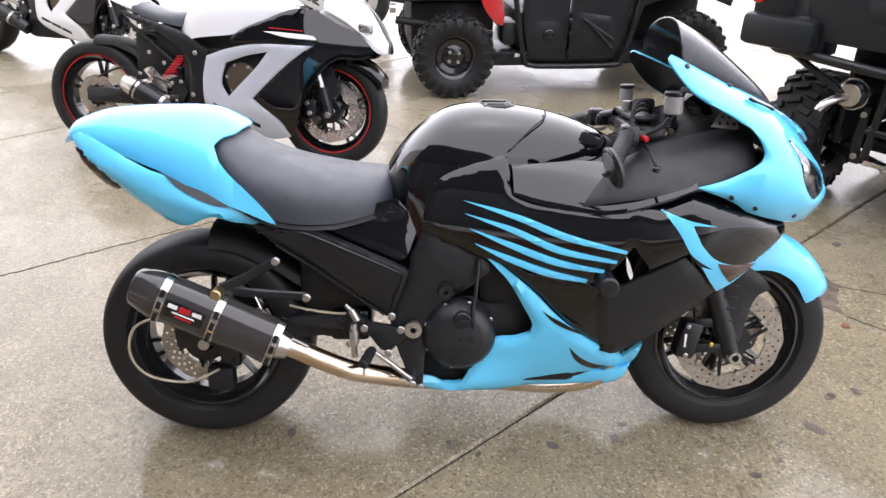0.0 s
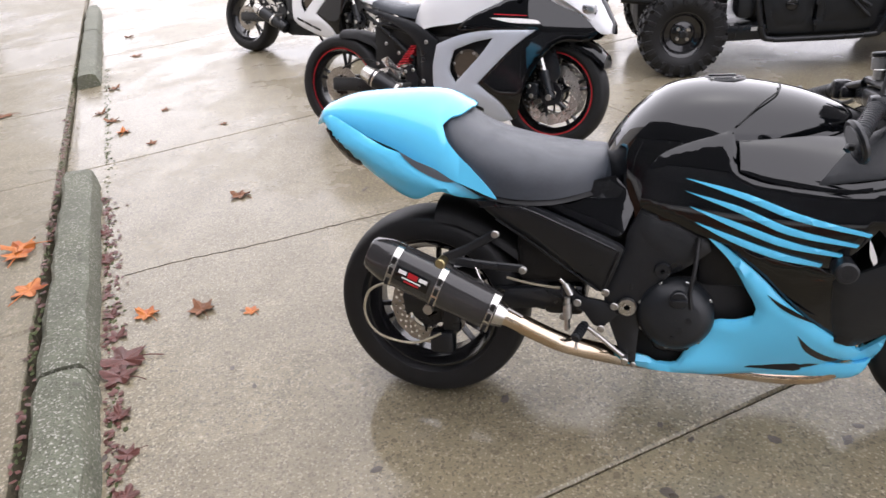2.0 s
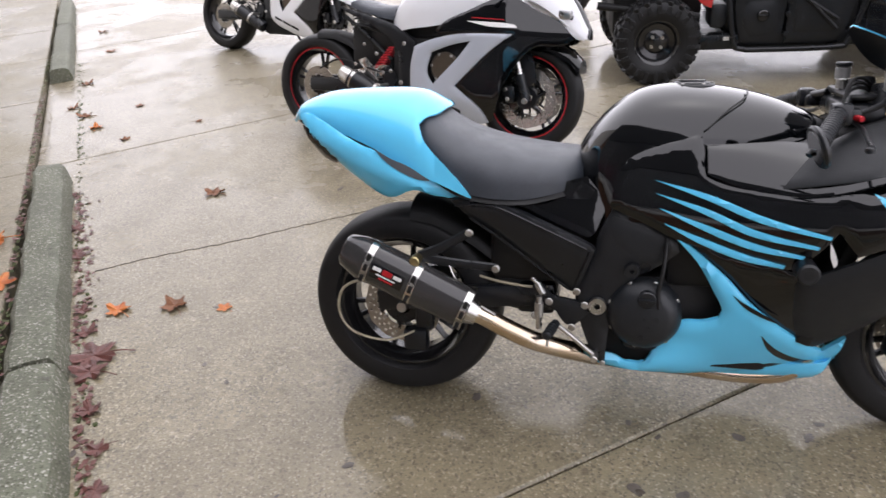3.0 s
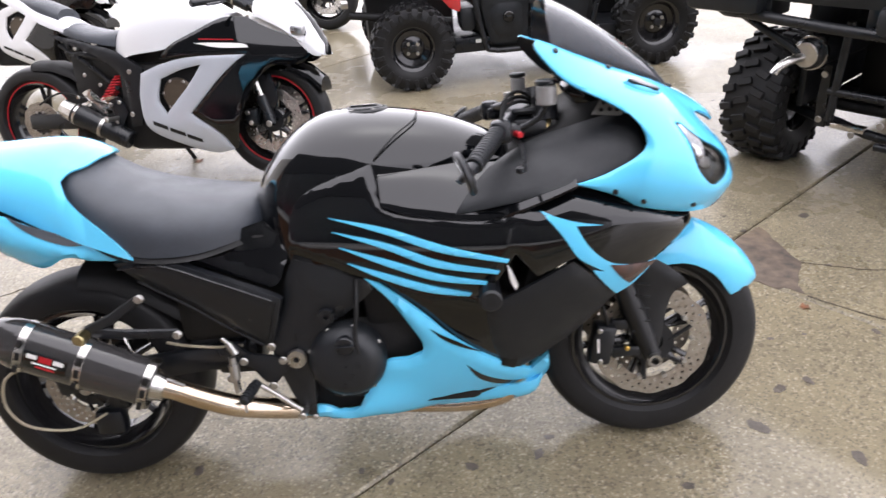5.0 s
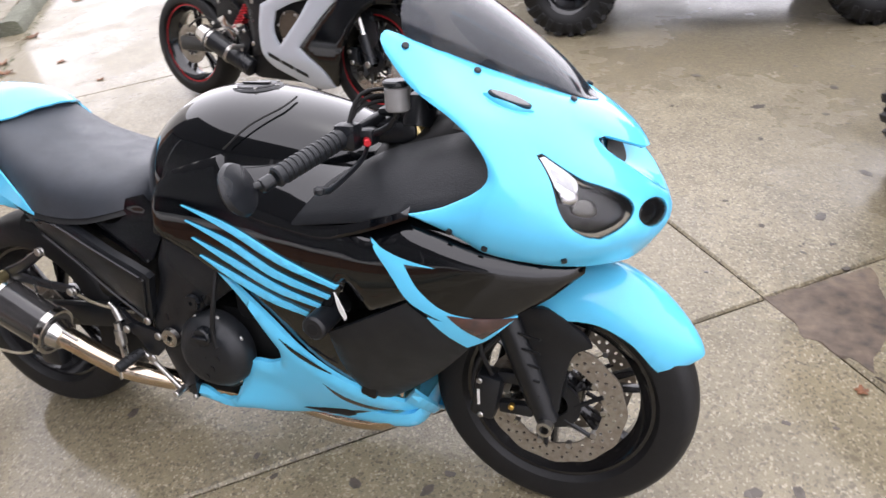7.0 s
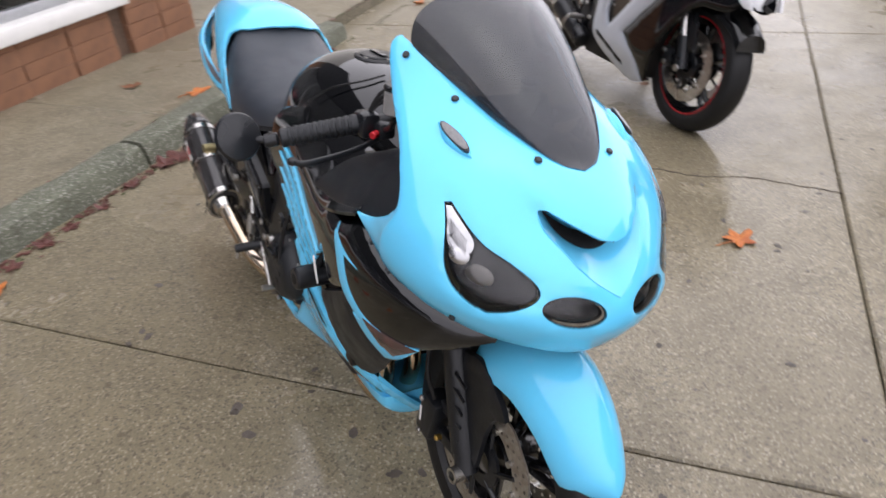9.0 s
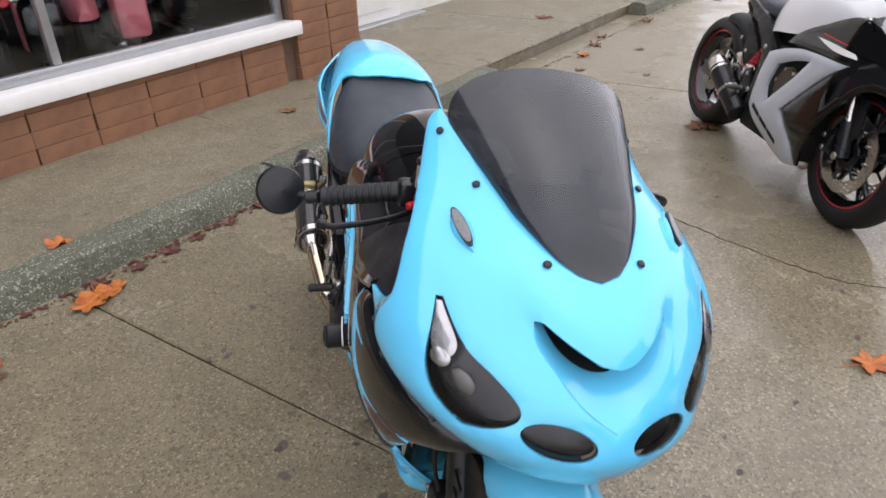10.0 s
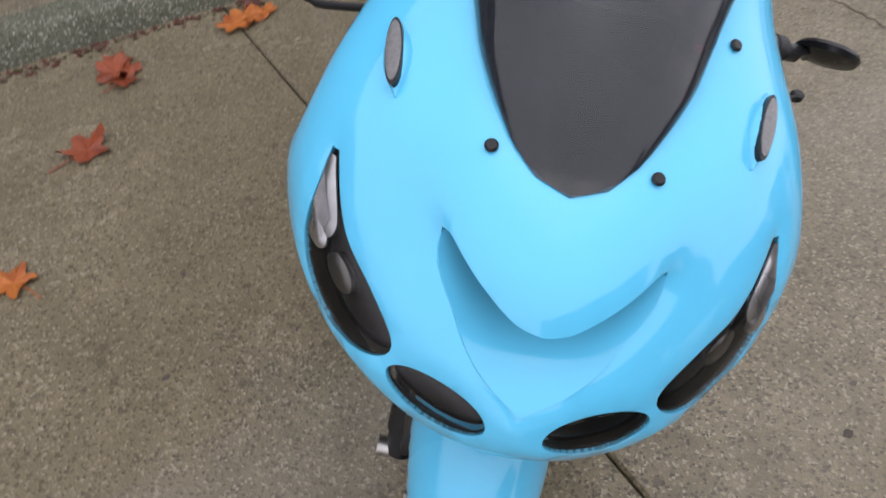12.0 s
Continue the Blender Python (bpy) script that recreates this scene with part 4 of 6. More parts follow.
def on_nose(uv):
    return [(u * NS[0], v * NS[1]) for u, v in uv]


def twin(uv):
    return [(-u, v) for u, v in reversed(uv)]


HEAD = [(-.66, 3.38), (-.622, 3.40), (-.495, 2.76), (-.385, 2.42), (-.305, 2.02), (-.31, 1.74), (-.40, 1.34), (-.495, 1.08), (-.555, 1.2), (-.62, 1.65), (-.655, 2.5)]
FOG = [(-.183 - .120 * math.cos(t) - .012 * math.sin(t), 1.44 + .41 * math.sin(t)) for t in (k * math.pi / 10 for k in range(20))]
SCOOP = [(-.265, 3.35), (-.235, 3.40), (-.16, 3.22), (-.06, 3.0), (0, 2.95), (.06, 3.0), (.16, 3.22), (.235, 3.40), (.265, 3.35), (.25, 3.1), (.19, 2.72), (.11, 2.2), (0, 1.72), (-.11, 2.2), (-.19, 2.72), (-.25, 3.1)]
GLASS_EDGE = [(-.63, 6.15), (-.445, 5.2), (-.29, 4.55), (-.145, 4.10), (-.068, 3.95), (0, 3.9)]
COWL = [(0, .1), (-.3, .28), (-.58, .36), (-.9, .55), (-1.32, .75), (-1.7, .82), (-2.0, .86), (-1.78, 1.45), (-1.5, 2.0), (-1.22, 2.7), (-1.08, 3.5), (-.96, 4.3), (-.91, 4.85), (-.83, 5.45), (-.745, 5.95), (-.68, 6.12)] + GLASS_EDGE
COWL = COWL + twin(COWL[1:-1])
part("cowl_liner", panel(on_nose(COWL), nose_flat(-.0085), .003, .02, edge=.0, core=(1.3, 0, .85), holes=[on_nose(h) for h in (HEAD, twin(HEAD), FOG, twin(FOG), SCOOP)]), MATTE, bike, "matte black inner side of the nose cowl")
cowl = part("front_cowl", panel(on_nose(COWL), nose_flat(0), .006, .013, edge=.006, core=(1.3, 0, .85), holes=[on_nose(h) for h in (HEAD, twin(HEAD), FOG, twin(FOG), SCOOP)]), BLUE, bike, "sky blue nose cowl with a ram-air scoop")


def bowl(depth):
    """The inner bowl of a lamp, lying below its glass."""
    return nose_flat(-.009 - depth * .5)


for k, lamp in enumerate((HEAD, twin(HEAD))):
    s = -1 if k == 0 else 1
    L = part("headlight", panel(on_nose(lamp), nose_flat(-.003), .004, .007, edge=.004, core=(1.3, 0, .85)), LAMP_LENS, bike, "smoked headlight")
    part("lamp_bowl", panel(on_nose(lamp), bowl(.03), .003, .009, edge=0, core=(1.3, 0, .85)), BOWL, L)
    top = [(s * .652, 3.32), (s * .624, 3.33), (s * .535, 2.80), (s * .54, 2.55), (s * .575, 2.42), (s * .62, 2.45), (s * .645, 2.7)]
    part("reflector", panel(on_nose(top if s < 0 else list(reversed(top))), nose_flat(-.001), .002, .008, edge=.003, core=(1.3, 0, .85)), REFLECTOR, L, "bright faceted reflector")
    ribs = []
    for j in range(12):
        u0, v0 = s * (.632 - .0065 * j), 3.12 - .03 * j
        ribs.append(tube([nose_flat(.0008)(u0 * NS[0], v0 * NS[1]), nose_flat(.0008)((u0 + s * .004) * NS[0], (v0 - .18) * NS[1]), nose_flat(.0008)((u0 + s * .002) * NS[0], (v0 - .34) * NS[1])], .0005, 5, .02))
    part("reflector_ribs", join(*ribs), REFLECTOR, L)
    ring = [(s * (.515 + .055 * math.cos(t)), 2.02 + .26 * math.sin(t)) for t in (k * math.pi / 8 for k in range(16))]
    part("projector", panel(on_nose(ring), nose_flat(-.014), .006, .006, edge=.006, core=(1.3, 0, .85)), STEEL, L, "grey projector lens")
    ring = [(s * (.588 + .042 * math.cos(t)), 2.42 + .22 * math.sin(t)) for t in (k * math.pi / 8 for k in range(16))]
    part("turn_bulb", panel(on_nose(ring), nose_flat(.0005), .003, .006, edge=.006, core=(1.3, 0, .85)), REFLECTOR, L, "round bright turn signal reflector")
for lamp in (FOG, twin(FOG)):
    L = part("driving_lamp", panel(on_nose(lamp), nose_flat(-.003), .004, .006, edge=.004, core=(1.3, 0, .85)), LAMP_LENS, bike, "smoked oval lamp")
    part("lamp_bowl", panel(on_nose(lamp), bowl(.02), .003, .008, edge=0, core=(1.3, 0, .85)), BOWL, L)


def scoop(a, b):
    """The hollow under the hood lip."""
    u, v = a / NS[0], b / NS[1]
    p = Vector(nose(u, v, 0))
    f = max(0.0, min(1.0, (v - 1.72) / 1.45))
    e = float(np.interp(v, (1.70, 2.2, 2.72, 3.1, 3.4), (.01, .112, .192, .252, .27)))
    w = max(0.0, 1 - (abs(u) / e) ** 2)
    return tuple(p - nose_out(u, v, 0) * (.001 + .058 * f ** 1.3 * w))



FLOOR = [(u, v + (.22 if i < 9 else 0)) for i, (u, v) in enumerate(SCOOP)]
part("ram_air_scoop", panel(on_nose(FLOOR), scoop, .004, .007, edge=0, core=(1.3, 0, .85)), BLUE, bike, "sky blue scoop floor")
# dark sheet on the scoop floor: shade under the hood lip, put into colour
part("scoop_mouth", panel(on_nose([(-.225, 3.36), (-.13, 3.24), (-.04, 3.13), (.04, 3.13), (.13, 3.24), (.225, 3.36), (.15, 3.02), (.05, 2.80), (-.05, 2.80), (-.15, 3.02)]), lambda a, b: tuple(Vector(scoop(a, b)) + nose_out(a / NS[0], b / NS[1], 0) * .007), .002, .007, edge=0, core=(1.3, 0, .85)), DARK, bike)
# windscreen: a bubble that springs from the cowl's opening
CREST = ((1.621, .993), (1.582, 1.043), (1.511, 1.105), (1.442, 1.158), (1.372, 1.203), (1.316, 1.232))


def bubble(a, b):
    f, s = b / .4, a / .2
    v = 3.885 + 2.265 * f
    u = float(np.interp(v, (3.885, 3.905, 3.95, 4.10, 4.55, 5.2, 6.15), (.0, .045, .086, .158, .305, .46, .645)))
    e = Vector(nose(u, v)) - nose_out(u, v) * .001
    xc, zc = spline(CREST, f * (len(CREST) - 1))
    k = max(math.cos(s * math.pi / 2), 0) ** .85
    return (e.x + (xc - e.x) * k, e.y * math.sin(s * math.pi / 2), e.z + (zc - e.z) * k)


part("windscreen", panel([(-.2, .0), (0, 0), (.2, 0), (.2, .2), (.2, .345), (.17, .37), (.125, .39), (.07, .4), (0, .402), (-.07, .4), (-.125, .39), (-.17, .37), (-.2, .345), (-.2, .2)], bubble, .003, .014, edge=0, core=(1.2, 0, .8)), SCREEN, bike, "dark smoked double-bubble windscreen")
for s in (-1, 1):
    for u, v in ((.65, 5.65), (.46, 4.83), (.20, 4.03)):
        p, n = Vector(nose(s * u, v)), nose_out(s * u, v)
        part("screen_screw", cyl(p, p + n * .006, .007, 14, bevel=.002), SATIN, bike)
    p, n = Vector(nose(s * .545, 4.28)), nose_out(s * .545, 4.28)
    pod = part("marker_pod", hull([(x, .018 * math.sin(math.pi * f), .012 * math.sin(math.pi * f) ** .7, -.01) for f in (.02, .15, .3, .45, .6, .75, .9, .98) for x in ((f - .5) * .1,)], 10), BLUE, bike, "raised pod of a flush marker light")
    q = (Vector(nose(s * .46, 4.0)) - Vector(nose(s * .60, 4.6))).normalized()
    y = n.cross(q).normalized()
    m = Matrix.Translation(p) @ Matrix((q, y, q.cross(y))).transposed().to_4x4()
    pod.matrix_local = m
    oval = lambda k: [(.036 * k * math.cos(t), .0085 * k * math.sin(t)) for t in (i * math.pi / 9 for i in range(18))]
    part("marker_rim", panel(oval(1.14), lambda x, z: (x, z, .0118), .006, .008, edge=.002, core=(0, 0, 0)), SATIN, pod)
    part("marker_lens", panel(oval(1), lambda x, z: (x, z, .0135), .005, .008, edge=.002, core=(0, 0, 0)), LENS, pod, "smoked oval marker lens")
    for k, (u, v) in enumerate(((1.35, .95), (.95, .8), (.62, .62))):
        p, n = Vector(nose(s * u, v)), nose_out(s * u, v)
        part("cowl_clip", cyl(p - n * .004, p + n * .005, .006, 10), SATIN, bike)

# --- front fender, forks, brakes
FENDER = ((1.505, .60, .095, .50), (1.585, .638, .10, .485), (1.685, .638, .098, .475), (1.765, .60, .09, .455), (1.825, .545, .078, .435), (1.868, .485, .06, .41), (1.882, .448, .03, .39))


def fender(a, b):
    xm, zm, w, ze = spline(FENDER, b / .06)
    s = a / .1
    d = Vector((xm - 1.558, 0, zm - .296)).normalized()
    k = 1 - math.cos(s * math.pi / 2)
    return (xm - d.x * k * .085, w * math.sin(s * math.pi / 2), zm - d.z * k * .085 - .02 * k)


part("front_fender", panel([(-.1, 0), (0, 0), (.1, 0), (.1, .1), (.1, .2), (.1, .3), (.07, .345), (0, .36), (-.07, .345), (-.1, .3), (-.1, .2), (-.1, .1)], fender, .004, .012, edge=.004, core=(1.558, 0, .296)), BLUE, bike, "sky blue front fender")
for s in (-1, 1):
    part("fender_stay", panel([(1.50, .545), (1.56, .555), (1.64, .50), (1.655, .475), (1.62, .455), (1.60, .40), (1.585, .30), (1.555, .285), (1.525, .33), (1.50, .45)], lambda x, z, s=s: (x, s * (.104 + .12 * max(0, z - .45) * .2), z), .012, .02, edge=.008, core=(1.558, 0, .45)), SATIN, bike, "ribbed black fork guard")
    for k in range(5):
        part("guard_rib", tube([(1.505, s * .122, .50 - k * .035), (1.55, s * .124, .492 - k * .035)], .0035, 6), SATIN, bike)
    part("fork_leg", join(cyl((1.562, s * .1, .275), (1.50, s * .1, .44), .026, 20), cyl((1.545, s * .1, .32), (1.46, s * .1, .55), .03, 20)), SATIN, bike)
    part("fork_tube", cyl((1.48, s * .1, .50), (1.285, s * .1, .94), .0225, 20), GOLD, bike, "gold upper fork tube")
    cal = part("brake_caliper", join(box(1.395, 1.455, s * .105 - .028, s * .105 + .028, .27, .385, .012, Matrix.Translation((1.425, 0, .33)) @ pose(0, 0, 0, 0, 12, 0) @ Matrix.Translation((-1.425, 0, -.33))), box(1.45, 1.53, s * .1 - .012, s * .1 + .012, .28, .31, .006), box(1.45, 1.5, s * .1 - .012, s * .1 + .012, .36, .39, .006)), SATIN, bike, "black radial brake caliper")
    for z in (.285, .375):
        bolt(1.415, s * .134, z, .007, cal, (0, s, 0))
    part("caliper_mark", box(1.408, 1.414, s * .1345 - .0006, s * .1345 + .0006, .31, .35), LABEL, cal)
    part("axle_end", lathe([(-.012, .011), (-.012, .018), (.012, .018), (.012, .011)], (1.562, s * .128, .275), 28), BOLT, bike)
    part("brake_hose", tube([(1.44, s * .12, .385), (1.42, s * .135, .46), (1.40, s * .12, .6), (1.33, s * .1, .8)], .005, 8), DARK, bike)
part("bleed_cap", cyl((1.487, -.125, .318), (1.487, -.14, .318), .007, 10, bevel=.002), material("brass", (.7, .45, .12), .3, 1.0, grain=.2, scale=50), bike)
part("steering_head", box(1.2, 1.3, -.13, .13, .90, .95, .015), SATIN, bike)

HOLES = [circle(x, z, .0055, 10) for x, z in ((1.418, .962), (1.438, .962), (1.455, .960), (1.425, .978), (1.443, .978), (1.437, .992))]
for s in (-1, 1):
    part("perforated_bracket", panel([(1.395, .953), (1.425, .995), (1.443, 1.004), (1.468, .95), (1.465, .944)], lambda x, z, s=s: (x, s * (.178 - .3 * max(0, z - .96)), z), .003, .012, edge=0, core=(1.4, 0, .9), holes=HOLES), CLEARPOT, bike, "light grey perforated fairing bracket")

# --- bars and controls
for s in (-1, 1):
    inner, outer = Vector((1.172, s * .20, .932)), Vector((1.105, s * .352, .889))
    d = (outer - inner).normalized()
    part("handlebar", cyl((1.215, s * .105, .955), inner, .012, 14), SATIN, bike)
    part("clip_on", lathe([(-.03, .026), (-.03, .034), (.03, .034), (.03, .026)], (0, 0, 0), 24), SATIN, bike).matrix_local = Matrix.Translation((1.285, s * .1, .94)) @ pose(0, 0, 0, 66, 0, 0)
    side_a = d.cross(Vector((0, 0, 1))).normalized()
    side_b = d.cross(side_a)
    ridged = [(0, .017), (.004, .0205)] + [(.012 + .013 * k + e, r) for k in range(11) for e, r in ((0, .0208), (.006, .0208), (.0075, .0188), (.0115, .0188))] + [(.163, .0205), (.167, .017)]
    g = part("grip", rings([[inner + d * f + (side_a * math.cos(t) + side_b * math.sin(t)) * r for t in (i * math.pi / 10 for i in range(20))] for f, r in ridged]), MATTE, bike, "ribbed rubber grip")
    part("switch_box", join(box(1.155, 1.205, s * .19 - .022, s * .19 + .022, .905, .96, .012), box(1.17, 1.23, s * .165 - .02, s * .165 + .02, .91, .945, .01)), SATIN, bike)
    part("bar_end", join(cyl(outer, outer + d * .03, .014, 16, bevel=.003), tube([outer + d * .02, outer + d * .045 + Vector((0, 0, .008)), outer + d * .06 + Vector((-.01, 0, -.004))], .008, 10)), SATIN, bike)
    mc = Vector((1.058, s * .442, .868))
    mir = part("bar_end_mirror", lathe([(.0, .001), (.0, .046), (.006, .050), (.014, .046), (.02, .024), (.022, .001)], (0, 0, 0), 36), SATIN, bike, "round black bar-end mirror")
    facing = Vector((-.9, -.12, -.32)) if s < 0 else Vector((-.62, .2, .75))
    mir.matrix_local = Matrix.Translation(mc) @ (-facing).to_track_quat("Y", "Z").to_matrix().to_4x4()
    mg = part("mirror_glass", lathe([(-.001, .0005), (-.001, .039), (-.0004, .039), (-.0004, .0005)], (0, 0, 0), 36), CHROME, mir)
    lev = part("lever", tube([(1.21, s * .165, .915), (1.225, s * .22, .90), (1.222, s * .28, .884), (1.216, s * .345, .873), (1.208, s * .36, .876)], .006, 10, .02, .0075, .6), SATIN, bike, "short black lever with a red adjuster")
    part("lever_adjuster", cyl((1.212, s * .175, .924), (1.226, s * .20, .922), .008, 12, bevel=.002), RED, lev)
    part("lever_ball", cyl((1.205, s * .36, .869), (1.205, s * .36, .883), .010, 14, bevel=.003), SATIN, lev)
res = part("fluid_reservoir", cyl((1.29, -.185, .985), (1.29, -.185, 1.03), .024, 24, bevel=.003), CLEARPOT, bike, "translucent brake fluid pot")
part("reservoir_cap", cyl((1.29, -.185, 1.031), (1.29, -.185, 1.043), .026, 24, bevel=.003), SATIN, res)
part("reservoir_arm", tube([(1.29, -.185, .985), (1.27, -.18, .955), (1.22, -.17, .93)], .007, 8), SATIN, bike)
res2 = part("fluid_reservoir", cyl((1.26, .16, .985), (1.26, .16, 1.02), .02, 20, bevel=.003), CLEARPOT, bike)
part("reservoir_cap", cyl((1.26, .16, 1.021), (1.26, .16, 1.033), .022, 20, bevel=.003), SATIN, res2)
for k in range(3):
    part("control_cable", tube([(1.18, -.19, .95), (1.20, -.16, .985 + .012 * k), (1.25, -.10, .985 + .01 * k), (1.30, -.03, .94), (1.33, .0, .88)], .004, 8), DARK, bike)
part("triple_clamp", box(1.21, 1.30, -.12, .12, .955, .975, .01), SATIN, bike)
part("ignition_key", cyl((1.22, 0, .976), (1.22, 0, 1.0), .014, 16), BOLT, bike)

# --- engine, frame and running gear
for name, b in (("crankcase", box(.60, 1.10, -.15, .15, .20, .48, .03)), ("cylinder_head", box(.80, 1.12, -.17, .17, .45, .68, .03)), ("air_box", box(.55, 1.2, -.13, .13, .5, .74, .03)), ("battery_box", box(.30, .62, -.12, .12, .42, .68, .03))):
    part(name, b, DARK, bike)
part("radiator", box(1.20, 1.24, -.2, .2, .32, .66, .006, Matrix.Translation((1.2, 0, .5)) @ pose(0, 0, 0, 0, 18, 0) @ Matrix.Translation((-1.2, 0, -.5))), DARK, bike)
for k in range(4):
    y = (-.12, -.045, .045, .12)[k]
    part("header_pipe", tube([(1.10, y, .42), (1.18, y, .40), (1.215, y, .32), (1.17, y * .9, .20), (1.05, y * .8, .165), (.85, y * .6, .165)], .021, 14), PIPE, bike, "heat-tinted header pipe")
both("side_cover", [(.325, .694), (.40, .703), (.447, .714), (.52, .74), (.582, .757), (.612, .72), (.634, .682), (.622, .64), (.605, .605), (.585, .598), (.55, .612), (.429, .654)], lambda x, z: (x, -.158 - .38 * max(0, .70 - z) - .02 * (x - .3), z), GLOSS, "gloss black side cover", core=(.5, 0, .6), cell=.02)
cover = lambda x, z: (x, -.178 - .03 * min(max((x - .2) / .3, 0), 1) - .026 * math.sin(9 * (z + .42 * x)), z)
both("frame_cover", [(.201, .683), (.26, .688), (.323, .692), (.46, .64), (.600, .578), (.612, .565), (.606, .549), (.575, .46), (.560, .428), (.545, .432), (.513, .461), (.44, .512), (.363, .57), (.30, .608), (.242, .645)], cover, SATIN, "satin black frame cover", core=(.4, 0, .55), thick=.02, cell=.02, edge=.014)
for pts in (((.215, .672), (.325, .678), (.46, .628), (.59, .57)), ((.26, .637), (.37, .566), (.45, .507), (.545, .44)), ((.60, .565), (.585, .52), (.555, .44))):
    part("cover_rib", tube([Vector(cover(x, z)) + Vector((0, -.001, 0)) for x, z in pts], .0035, 6), SATIN, bike)
part("inner_mudguard", panel([(.33, .46), (.44, .47), (.47, .40), (.44, .33), (.36, .33), (.30, .38)], lambda x, z: (x, -.10, z), .01, .025, edge=.01, core=(.4, 0, .4)), MATTE, bike, "black plastic inner mudguard")
part("wire_hook", tube([(.20, -.215, .50), (.215, -.225, .47), (.225, -.225, .455), (.19, -.225, .445), (.17, -.22, .45)], .0025, 6), STEEL, bike, "bent wire hook")
part("brake_switch", join(cyl((.455, -.205, .455), (.472, -.21, .425), .010, 12), cyl((.44, -.205, .47), (.456, -.205, .453), .006, 10)), BOLT, bike)
part("cover_slot", box(.628, .636, -.2145, -.2125, .452, .47, .0005), DARK, bike)
both("frame_plate", [(.618, .60), (.654, .676), (.70, .66), (.77, .63), (.824, .60), (.834, .561), (.80, .532), (.755, .50), (.726, .486), (.713, .427), (.69, .40), (.667, .375), (.655, .30), (.650, .21), (.62, .23), (.59, .30), (.572, .357), (.562, .425), (.61, .545)], lambda x, z: (x, -.196, z), SATIN, "satin black frame casting", core=(.65, 0, .45), thick=.03, cell=.022, edge=.014)
both("frame_inset", [(.655, .66), (.70, .645), (.80, .60), (.815, .57), (.79, .545), (.745, .53), (.68, .57), (.655, .60)], lambda x, z: (x, -.199, z), MATTE, core=(.65, 0, .45), thick=.01, cell=.02, edge=.006)
for x, z in ((.594, .548), (.566, .44), (.262, .598), (.338, .495), (.45, .36), (.49, .405), (.555, .33), (.59, .40)):
    bolt(x, -.212, z, .011)
part("frame_boss", lathe([(-.012, .008), (-.012, .024), (.0, .026), (.0, .008)], (.624, -.203, .398), 24), BOLT, bike)
part("frame_boss", lathe([(-.010, .006), (-.010, .020), (.0, .022), (.0, .006)], (.714, -.203, .508), 24), SATIN, bike)
part("cover_disc", cyl((.545, -.204, .535), (.545, -.211, .535), .021, 28, bevel=.003), SATIN, bike)
clutch = part("clutch_cover", join(lathe([(0, .002), (-.035, .002), (-.035, .06), (-.028, .078), (-.012, .092), (.0, .1), (.03, .102)], (.752, -.205, .38), 48), box(.69, .80, -.2, -.15, .26, .40, .03)), MATTE, bike, "matte black clutch cover")
part("oil_cap", join(cyl((.757, -.226, .44), (.757, -.25, .44), .024, 28, bevel=.003), box(.735, .779, -.258, -.249, .436, .444, .002)), SATIN, clutch)
for t in (.5, 1.3, 2.0, 2.8, 3.6, 4.5, 5.4):
    bolt(.752 + .096 * math.cos(t), -.2, .38 + .096 * math.sin(t), .007, clutch)
for dx, dz in ((.0, -.02), (.02, .01), (-.02, -.045)):
    part("cover_dimple", cyl((.765 + dx, -.239, .37 + dz), (.765 + dx, -.242, .37 + dz), .008, 14), SATIN, clutch)
part("breather_hose", tube([(.80, -.2, .60), (.795, -.225, .53), (.785, -.235, .46), (.79, -.24, .415)], .006, 8), DARK, bike)
part("frame_slider", join(cyl((1.126, -.2, .565), (1.126, -.325, .562), .027, 28, bevel=.005)), SATIN, bike, "black crash bobbin")
part("slider_hole", cyl((1.126, -.3235, .562), (1.126, -.3258, .562), .013, 20), DARK, bike)
part("frame_slider", cyl((1.126, .2, .565), (1.126, .325, .562), .027, 28, bevel=.005), SATIN, bike, "black crash bobbin")
part("clamp_tab", panel([(1.17, .64), (1.18, .62), (1.192, .585), (1.186, .575), (1.175, .60)], off_side(.012), .003, .01, edge=0), LABEL, bike)
sw = part("swingarm", join(*[box(-.06, .48, s * .115 - .018, s * .115 + .018, -.035, .035, .012, Matrix.Translation((0, 0, .34)) @ pose(0, 0, 0, 0, -6, 0)) for s in (-1, 1)], box(.38, .5, -.12, .12, .32, .42, .02)), SATIN, bike, "long black extended swingarm")
part("rear_axle", cyl((.025, -.145, .322), (.025, .145, .322), .016, 16), BOLT, sw)
part("rear_caliper", join(box(.02, .10, -.135, -.085, .17, .245, .014), box(.06, .12, -.12, -.09, .24, .32, .01)), SATIN, sw)
part("rear_brake_hose", tube([(.06, -.13, .24), (-.02, -.16, .215), (-.12, -.19, .25), (-.16, -.20, .32), (-.14, -.2, .40), (-.07, -.19, .43)], .004, 8), CABLE, bike, "braided steel brake hose")
part("rear_brake_hose", tube([(.48, -.17, .43), (.42, -.17, .43), (.34, -.17, .44), (.28, -.16, .45)], .004, 8), CABLE, bike)
part("hugger", hull([(x, .1, z, z - .06) for x, z in ((.05, .655), (.12, .645), (.22, .60), (.32, .53))], 12), DARK, bike)
part("chain_guard", box(.05, .45, .12, .14, .40, .46, .01), MATTE, bike)
hang = part("muffler_bracket", join(tube([(.11, -.212, .52), (.18, -.212, .55), (.262, -.212, .60)], .016, 8, .05, .012, .5), tube([(.11, -.212, .52), (.2, -.212, .505), (.338, -.212, .497)], .016, 8, .05, .012, .5)), SATIN, bike, "black V-shaped muffler hanger")
